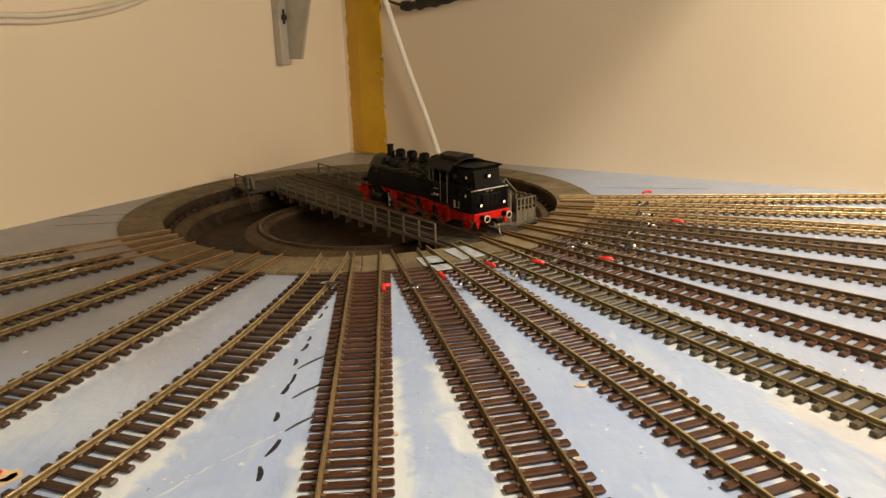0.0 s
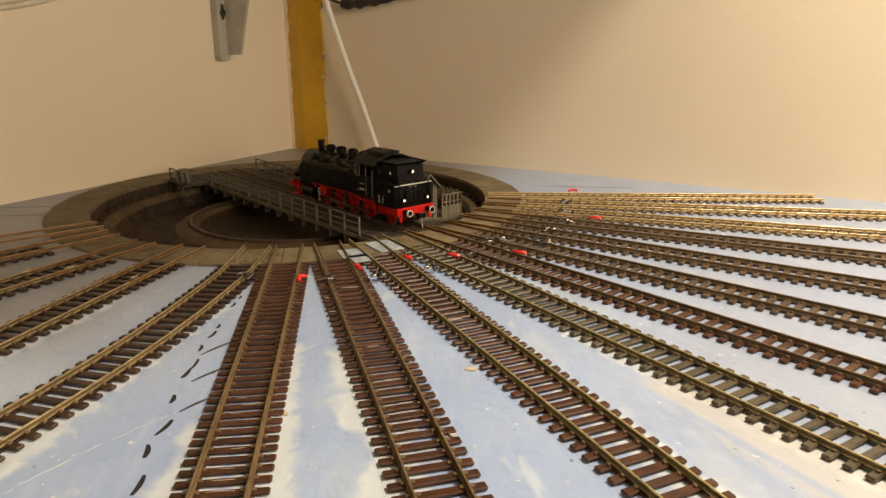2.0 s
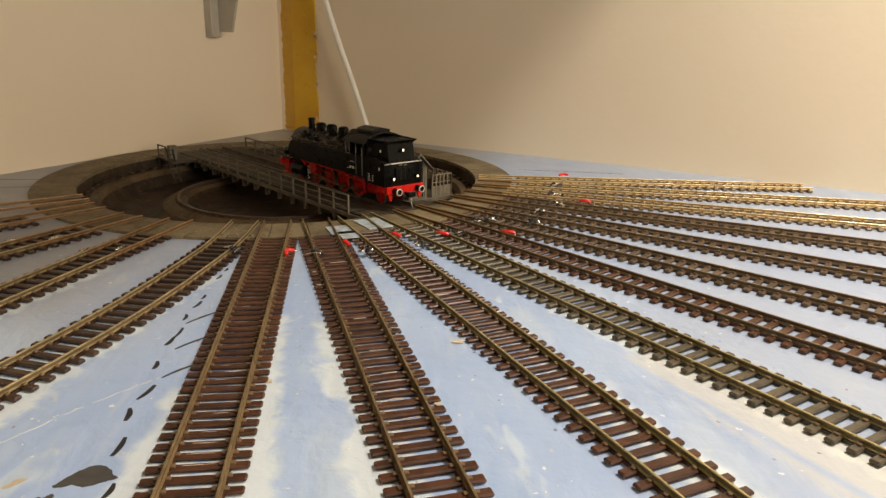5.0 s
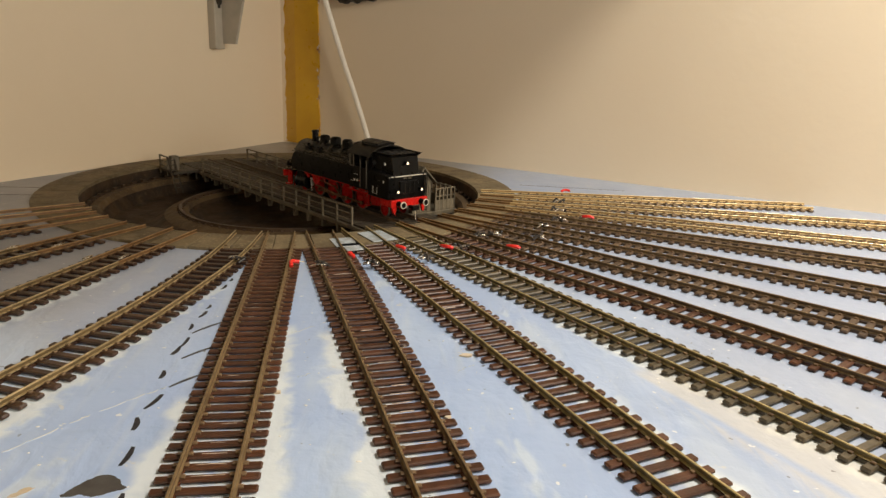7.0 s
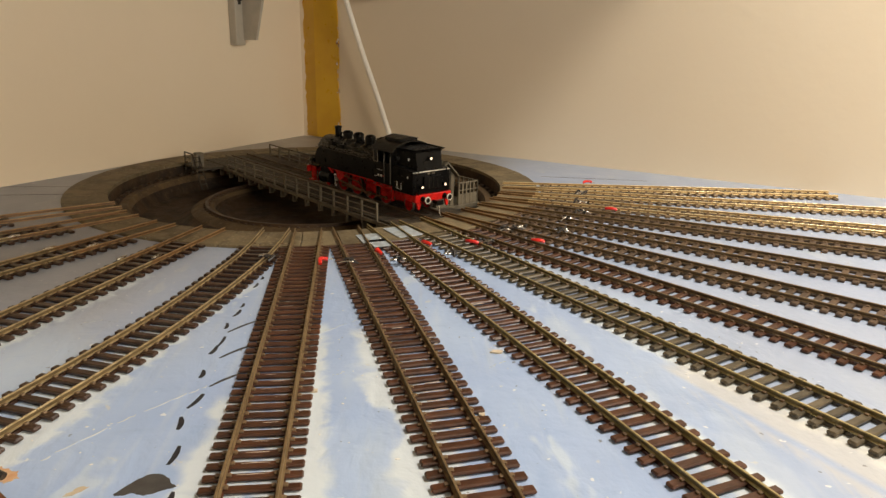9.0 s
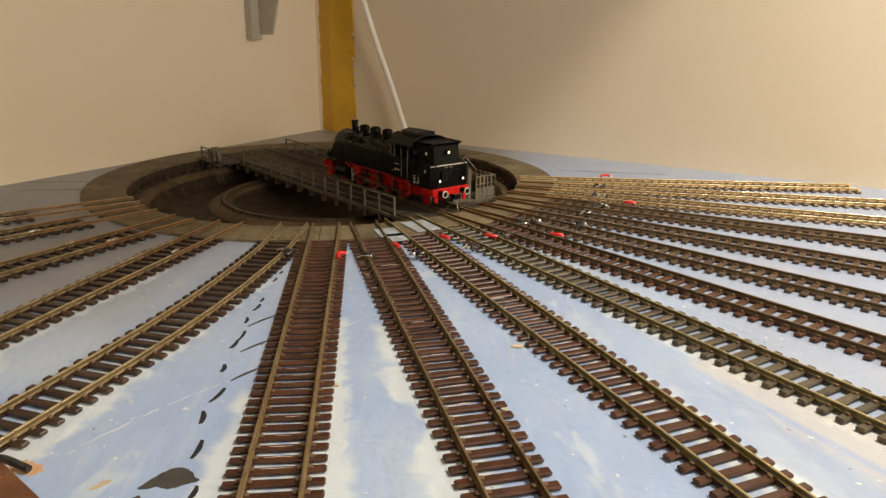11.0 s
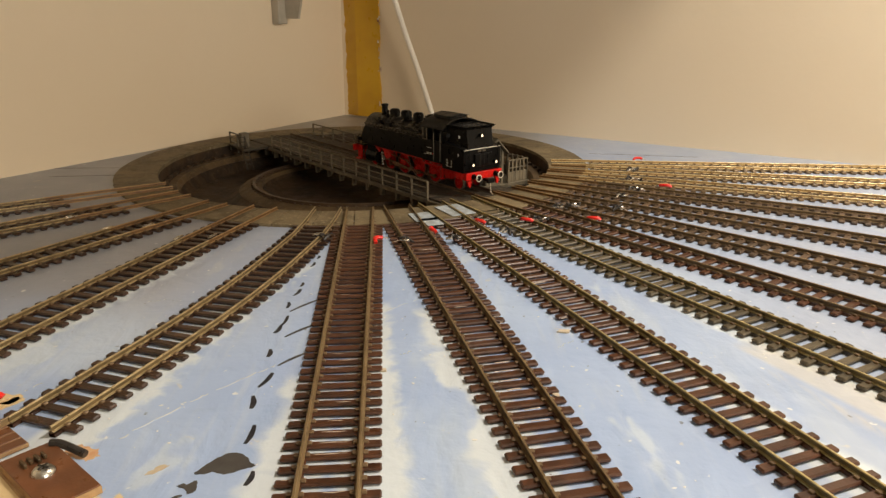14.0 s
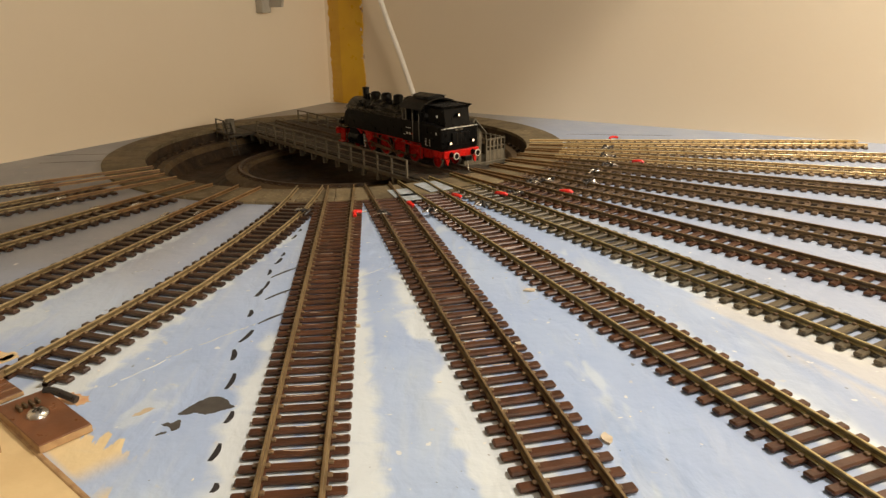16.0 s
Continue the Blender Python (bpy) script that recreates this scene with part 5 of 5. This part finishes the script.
for a, b in (((-0.328, 0.6215), (-0.258, 0.6245)), ((-0.314, 0.589), (-0.248, 0.5955)), ((-0.325, 0.50), (-0.29, 0.503)), ((0.155, 0.690), (0.255, 0.672))):
    dash(a, b, 0.0011, 0.0011, PENCIL, "scored_line", "thin dark grey line drawn on the board", "drawn lines")
rng = random.Random(11)
def rounded(points):
    loop = smooth_line([(*q, 0) for q in points + points[:2]], 4)
    return [(q[0], q[1]) for q in loop[:4 * len(points)]]


for outline, words in (([(-65.4, 184.6), (-62, 190), (-59, 193.8), (-57, 195), (-53, 194), (-50, 190.4), (-48, 188.2), (-50, 187), (-52, 186), (-55, 184.2), (-57, 184), (-60, 185), (-63, 184)], "dark grey dried paint blot on the board"),
                       ([(-68.6, 178.2), (-67, 179.4), (-65.4, 178.8), (-64, 180.8), (-62.9, 180), (-62.2, 176.4), (-64, 174.8), (-65.6, 176.8)], "small dark grey dried paint blot"),
                       ([(-68.6, 172.2), (-67.2, 173.8), (-65.8, 174.2), (-66, 173)], "small dark grey dried paint blot")):
    bm = bmesh.new()
    prism(bm, [(x + rng.uniform(-0.25, 0.25), y + rng.uniform(-0.25, 0.25)) for x, y in rounded(outline)], "z", -0.05, 0.14)
    solid("paint_blot", bm, BLOT, words, "mark", smooth=None)


# Thin pale streaks laid on the sleepers in place of their highlights.
for ang, r0, r1, share, seed in ((-86.0, 0.27, 0.50, 0.85, 5), (-77.45, 0.235, 0.46, 0.45, 6), (-69.0, 0.26, 0.50, 0.08, 7)):
    jit = random.Random(seed)
    bm = bmesh.new()
    rad = r0
    while rad < r1:
        if jit.random() < share:
            y = jit.choice((-13.0, -2.0, 0.0, 2.0, 13.0))
            half = jit.uniform(0.7, 1.9) if abs(y) > 10 else jit.uniform(2.0, 6.0)
            x, lift = rad * 1000, 0.0
            sweep(bm, [(x + jit.uniform(-0.3, 0.3), y - half, 1.35 + lift), (x + jit.uniform(-0.4, 0.4), y, 1.45 + lift), (x + jit.uniform(-0.3, 0.3), y + half, 1.35 + lift)], jit.uniform(0.10, 0.24), 6)
        rad += 0.0063 if ang == -86.0 else 0.00715
    solid("dried_glue", bm, HIGHLIGHT, "pale glossy streaks standing in for highlights on the sleepers", "dried glue", Matrix.Translation(PIVOT) @ pose(0, 0, 0, 0, 0, ang), kind="stuff")


def red_sleeve(place, yaw, bend):
    """A bent red wire sleeve with a black end lump, by a track's start."""
    th = thing("wire_sleeve", "short red wire sleeve bent beside the rail", "wire sleeve", Matrix.Translation(place) @ pose(0, 0, 0, 0, 0, yaw), "red wire sleeves")
    bm = bmesh.new()
    sweep(bm, smooth_line([(-4, 0, 0.3), (-2.5, bend * 0.6, 1.3), (0, bend * 1.5, 1.6), (2.6, bend * 1.2, 1.4), (4.4, -bend * 0.4, 0.8)], 5), 1.15, 10)
    part("sleeve", bm, RED_SLEEVE, th)
    bm = bmesh.new()
    sweep(bm, smooth_line([(4.2, -bend * 0.4, 1.0), (5.8, -bend * 1.2, 0.5), (7.0, -bend * 1.6, 0.3)], 4), 0.35, 6)
    part("wire_end", bm, SOLDER, th, "bare bright wire end")


def wire_lump(place, seed):
    """Black sleeve lumps and solder at the feeder wires."""
    r = random.Random(seed)
    th = thing("feeder_joint", "black and silver soldered feeder wire joint", "wire joint", Matrix.Translation(place), "feeder joints")
    bm = bmesh.new()
    for k in range(3):
        x, y = r.uniform(-4, 4), r.uniform(-4, 4)
        sweep(bm, smooth_line([(x, y, 1.6), (x + r.uniform(-3, 3), y + r.uniform(-3, 3), 3.0), (x + r.uniform(-5, 5), y + r.uniform(-5, 5), 0.6)], 4), 0.75, 8)
    part("sleeve", bm, BLACK_LUMP, th)
    bm = bmesh.new()
    for k in range(2):
        bmesh.ops.create_icosphere(bm, subdivisions=2, radius=r.uniform(0.9, 1.5), matrix=Matrix.Translation((r.uniform(-3, 3), r.uniform(-3, 3), 1.8)) @ Matrix.Diagonal((1.6, 0.8, 0.7, 1)))
    sweep(bm, smooth_line([(-5, r.uniform(-3, 3), 0.5), (0, r.uniform(-3, 3), 2.2), (5, r.uniform(-3, 3), 0.5)], 4), 0.4, 6)
    part("solder", bm, SOLDER, th, "bright solder lumps")


for x, y, yaw, bend in ((-0.0265, 0.404, 70, 1.6), (0.006, 0.424, 110, 1.2), (0.036, 0.443, 130, 1.0), (0.066, 0.446, 150, 1.0), (0.110, 0.449, 160, 0.8), (0.184, 0.540, 160, 0.8), (0.190, 0.645, 10, 0.8), (-0.1485, 0.2250, 170, 0.4)):
    red_sleeve((x, y, 0.0030), yaw, bend)
for k, (x, y) in enumerate(((-0.012, 0.403), (0.018, 0.408), (0.050, 0.420), (0.076, 0.447), (0.102, 0.482), (0.132, 0.475), (0.142, 0.508), (0.160, 0.530), (0.166, 0.562), (0.174, 0.600), (-0.062, 0.412), (0.092, 0.478))):
    wire_lump((x, y, 0.0026), k)


def solder_joint(place, yaw, length):
    bm = bmesh.new()
    bmesh.ops.create_icosphere(bm, subdivisions=2, radius=1.0, matrix=Matrix.Diagonal((length, 1.1, 0.9, 1)))
    solid("solder_joint", bm, SOLDER, "bright solder blob joining two rails", "solder joint", Matrix.Translation(place) @ pose(0, 0, 0, 0, 0, yaw), "solder joints", smooth=60)


for ang, r, s in ((-108.2, 0.257, -1), (-108.2, 0.248, 1), (-120.2, 0.262, -1), (-120.2, 0.245, 1), (-133.4, 0.262, 1)):
    d = Vector((math.cos(radians(ang)), math.sin(radians(ang)), 0))
    q = from_pivot(ang, r) + Vector((-d.y, d.x, 0)) * (s * 0.0087)
    solder_joint((q.x, q.y, 0.0040), ang, 5.0)

# pale card pieces at the track starts by the bridge
for x, y, yaw, w, l in ((0.020, 0.475, -62, 9, 13), (-0.001, 0.458, -72, 8, 10), (0.006, 0.447, -70, 7, 8)):
    bm = bmesh.new()
    box(bm, -l, l, -w, w, 0, 0.5, 0.1)
    solid("card_piece", bm, WHITE_CARD, "pale blue-grey card scrap between the rails", "card", Matrix.Translation((x, y, 0.0023)) @ pose(0, 0, 0, 0, 0, yaw), "card scraps", smooth=None)
for ang in (-92.0, -86.3):
    q = from_pivot(ang, 0.2035)
    bm = bmesh.new()
    box(bm, -0.7, 0.7, -8, 8, 0, 0.5, 0.1)
    solid("joint_strip", bm, WHITE_CARD, "thin pale strip across the track start", "strip", Matrix.Translation((q.x, q.y, 0.0005)) @ pose(0, 0, 0, 0, 0, ang), "joint strips", smooth=None)


def laminate_plates():
    """Brown laminate plates with a screw where the track ends by the board joint."""
    yaw = 48.5
    m = Matrix.Translation((-0.1065, 0.1805, 0.0002)) @ pose(0, 0, 0, 0, 0, yaw)
    th = thing("laminate_plate", "brown laminate plate with raw edges held by a screw", "plate", m)
    bm = bmesh.new()
    box(bm, -7.9, 7.9, -17, 17, 0, 2.4, 0.15)
    part("core", bm, RAWEDGE, th, smooth=None)
    bm = bmesh.new()
    box(bm, -7.75, 7.75, -16.8, 16.8, 2.41, 2.9, 0.12)
    part("top_face", bm, PERTINAX, th, "glossy brown face", smooth=None)
    bm = bmesh.new()
    lathe(bm, [(3.4, 2.9), (3.3, 3.6), (2.5, 4.5), (1.3, 5.0), (0.0, 5.1)], Matrix.Translation((-0.7, 1.4, 0)), 20)
    sc = part("screw_head", bm, SCREW, th, "bright domed screw head")
    bm = bmesh.new()
    for a in (0.4, 1.97):
        box(bm, -1.7, 1.7, -0.28, 0.28, 4.7, 5.2, 0, Matrix.Translation((-0.7, 1.4, 0)) @ Matrix.Rotation(a, 4, "Z"))
    part("screw_slot", bm, IRON, sc, smooth=None)
    bm = bmesh.new()
    for k in range(4):
        box(bm, -4 + 2 * k, -3 + 2 * k, 7 + (k % 2), 11, 2.8, 4.3, 0.2)
    part("solder_tag", bm, RAIL_SIDE, th, smooth=None)
    bm = bmesh.new()
    sweep(bm, smooth_line([(6.5, 15, 3.4), (8.5, 13, 3.2), (10.5, 9.0, 2.2), (12.5, 4.5, 1.0)], 5), 1.3, 8)
    part("wire_stub", bm, BLACK_LUMP, th, "black wire stub")
    m2 = Matrix.Translation((-0.1385, 0.1925, 0.0002)) @ pose(0, 0, 0, 0, 0, 51)
    t2 = thing("laminate_strip", "ribbed brown laminate strip under the rail end", "strip", m2)
    bm = bmesh.new()
    box(bm, -24, 15, -9, 21, 0, 1.5, 0.2)
    part("base", bm, RAWEDGE, t2, "raw tan edge", smooth=None)
    for k in range(6):
        bm = bmesh.new()
        box(bm, -23.8, 14.8, -8.9 + 5.0 * k, -4.6 + 5.0 * k, 1.4, 1.75, 0.15)
        part("rib", bm, PERTINAX, t2, smooth=None)
    m3 = Matrix.Translation((-0.1225, 0.1655, 0.0002)) @ pose(0, 0, 0, 0, 0, yaw)
    t3 = thing("laminate_plate", "brown laminate plate across the board joint", "plate", m3)
    bm = bmesh.new()
    box(bm, -8, 7.0, -9, 17.0, 0, 2.4, 0.15)
    part("core", bm, RAWEDGE, t3, smooth=None)
    bm = bmesh.new()
    box(bm, -7.8, 6.8, -8.8, 16.8, 2.41, 2.9, 0.12)
    part("top_face", bm, PERTINAX, t3, "glossy brown face", smooth=None)


laminate_plates()
bm = bmesh.new()
prism(bm, [(-126, 187), (-99.8, 163), (-88, 152.6), (-77, 142.4), (-40, 108), (-60, 60), (-300, 60), (-300, 240), (-180, 240)], "z", -0.05, 0.16)
solid("cream_panel", bm, CREAM, "cream painted board edge beyond the joint", "board", smooth=None, kind="structure")
bm = bmesh.new()
sweep(bm, [(-126, 187.5, 0.2), (-99.4, 163.2, 0.25), (-88, 153.0, 0.25), (-76.6, 142.8, 0.2), (-40, 108.6, 0.2)], 0.9, 6, 0.4)
solid("board_joint", bm, RAWEDGE, "rough brown joint between two boards", "joint", smooth=None, kind="structure")
for pts, mat, words in (([(-110, 196.5), (-106, 199.5), (-100, 197), (-97.5, 193), (-101, 191.4), (-107, 193)], ORANGE, "orange filler patch beside the wire"),
                        ([(-160, 222), (-152, 232), (-143, 232), (-139, 227), (-146, 220), (-152, 216)], CREAM, "cream paint smear beside the track"),
                        ([(-147, 225), (-144, 229.5), (-141, 229), (-143, 224.5)], ORANGE, "orange filler patch on the cream smear"),
                        ([(-80.0, 184.2), (-78.5, 186.4), (-76.6, 188.2), (-73.6, 188.8), (-75.6, 186.8), (-78, 184.0)], CHIP, "small tan stain on the board")):
    jag = []
    rng = random.Random(len(pts))
    for (xa, ya), (xb, yb) in zip(pts, pts[1:] + pts[:1]):
        n = max(2, int(math.hypot(xb - xa, yb - ya) / 0.9))
        for q in range(n):
            jag.append((xa + (xb - xa) * q / n + rng.gauss(0, 0.32), ya + (yb - ya) * q / n + rng.gauss(0, 0.32)))
    pts = jag
    bm = bmesh.new()
    prism(bm, pts, "z", -0.05, 0.10)
    solid("paint_patch", bm, mat, words, "stain", smooth=None)


jit = random.Random(31)
for a, b, w in (((-0.056, 0.254), (-0.077, 0.230), 0.0007), ((-0.077, 0.230), (-0.096, 0.204), 0.0008), ((-0.016, 0.307), (0.000, 0.323), 0.0005), ((-0.146, 0.228), (-0.139, 0.240), 0.0006),
                ((0.058, 0.268), (0.066, 0.276), 0.0005), ((0.10, 0.235), (0.118, 0.226), 0.0005), ((-0.007, 0.262), (-0.001, 0.266), 0.0009), ((-0.13, 0.318), (-0.122, 0.322), 0.0009)):
    a, b = Vector(a), Vector(b)
    t = 0.0
    while t < 0.95:
        t1 = min(1.0, t + jit.uniform(0.08, 0.35))
        off = Vector((jit.gauss(0, 0.0004), jit.gauss(0, 0.0004)))
        dash(a + (b - a) * t + off, a + (b - a) * t1 + off, w * jit.uniform(0.3, 0.8), w * jit.uniform(0.3, 0.8), SCRATCH, "scratch", "thin pale scratch in the blue paint", "scratches")
        t = t1 + jit.uniform(0.0, 0.12)
for x, y, r, st, seed in ((0.0630, 0.2840, 3.0, (1.0, 0.5), 1), (0.0700, 0.1650, 2.6, (0.6, 1.0), 2), (-0.0130, 0.2490, 1.6, (1.0, 0.8), 3), (0.0510, 0.2300, 1.8, (0.7, 1.0), 4)):
    bm = bmesh.new()
    prism(bm, blob_outline(r, 9, random.Random(seed), st), "z", 0, 0.7)
    solid("paint_chip", bm, CHIP, "small cream chip of filler beside the track", "chip", Matrix.Translation((x, y, 0.0001)), "filler chips", smooth=None)
rng = random.Random(21)
bm = bmesh.new()
for k in range(260):
    cx, cy = rng.choice(((-0.13, 0.31), (0.0, 0.27), (0.065, 0.25), (0.12, 0.24), (-0.09, 0.36), (-0.07, 0.22), (0.16, 0.30), (-0.02, 0.22), (0.22, 0.33)))
    x, y = rng.gauss(cx, 0.022), rng.gauss(cy, 0.035)
    r = abs(rng.gauss(0.14, 0.14)) + 0.10
    bmesh.ops.create_icosphere(bm, subdivisions=1, radius=r, matrix=Matrix.Translation((x * 1000, y * 1000, 0.02)) @ Matrix.Rotation(rng.random() * 3, 4, "Z") @ Matrix.Diagonal((rng.uniform(0.8, 2.2), 1, 0.35, 1)))
solid("glue_specks", bm, SPECK, "scattered white specks of dried glue on the board", "specks", kind="stuff")


# ---- added lamps, unseen, with made-up housings and cords ----
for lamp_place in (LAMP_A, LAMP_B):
    th = thing("added_lamp", "added unseen round warm lamp with made-up housing and cord", "ceiling lamp", Matrix.Translation(lamp_place + Vector((0, 0, 0.04))), "ceiling lamps")
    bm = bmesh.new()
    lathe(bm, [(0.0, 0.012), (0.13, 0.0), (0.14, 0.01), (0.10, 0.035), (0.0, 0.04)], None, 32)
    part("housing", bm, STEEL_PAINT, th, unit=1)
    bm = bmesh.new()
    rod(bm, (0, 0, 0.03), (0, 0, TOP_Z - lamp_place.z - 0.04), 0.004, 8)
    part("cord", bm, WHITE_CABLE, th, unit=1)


# ---- the tracks with their sleepers, last ----
for k, (kind, ang, r0, r1, pitch, first, rusty) in enumerate(TRACKS):
    track(kind, radial(ang, r0, r1), pitch, first, k, rusty)
track("dark", smooth_line([from_pivot(-93.3, 0.172), (-0.0693, 0.428, 0), (-0.0765, 0.382, 0), (-0.0865, 0.332, 0), (-0.100, 0.283, 0), (-0.114, 0.242, 0), (-0.1262, 0.2070, 0)], 4), 0.0078, 0.032, 40)
bm = bmesh.new()
prism(bm, rail_profile(0.0, RAIL_TOP - 2.3), "x", -1.0, 34.0)
solid("rail_end", bm, RAIL_HEAD, "loose dull brass rail end lying over the laminate strip", "rail", Matrix.Translation((-0.1350, 0.2100, 0)) @ pose(0, 0, 0, 0, 0, -110.5), smooth=None)
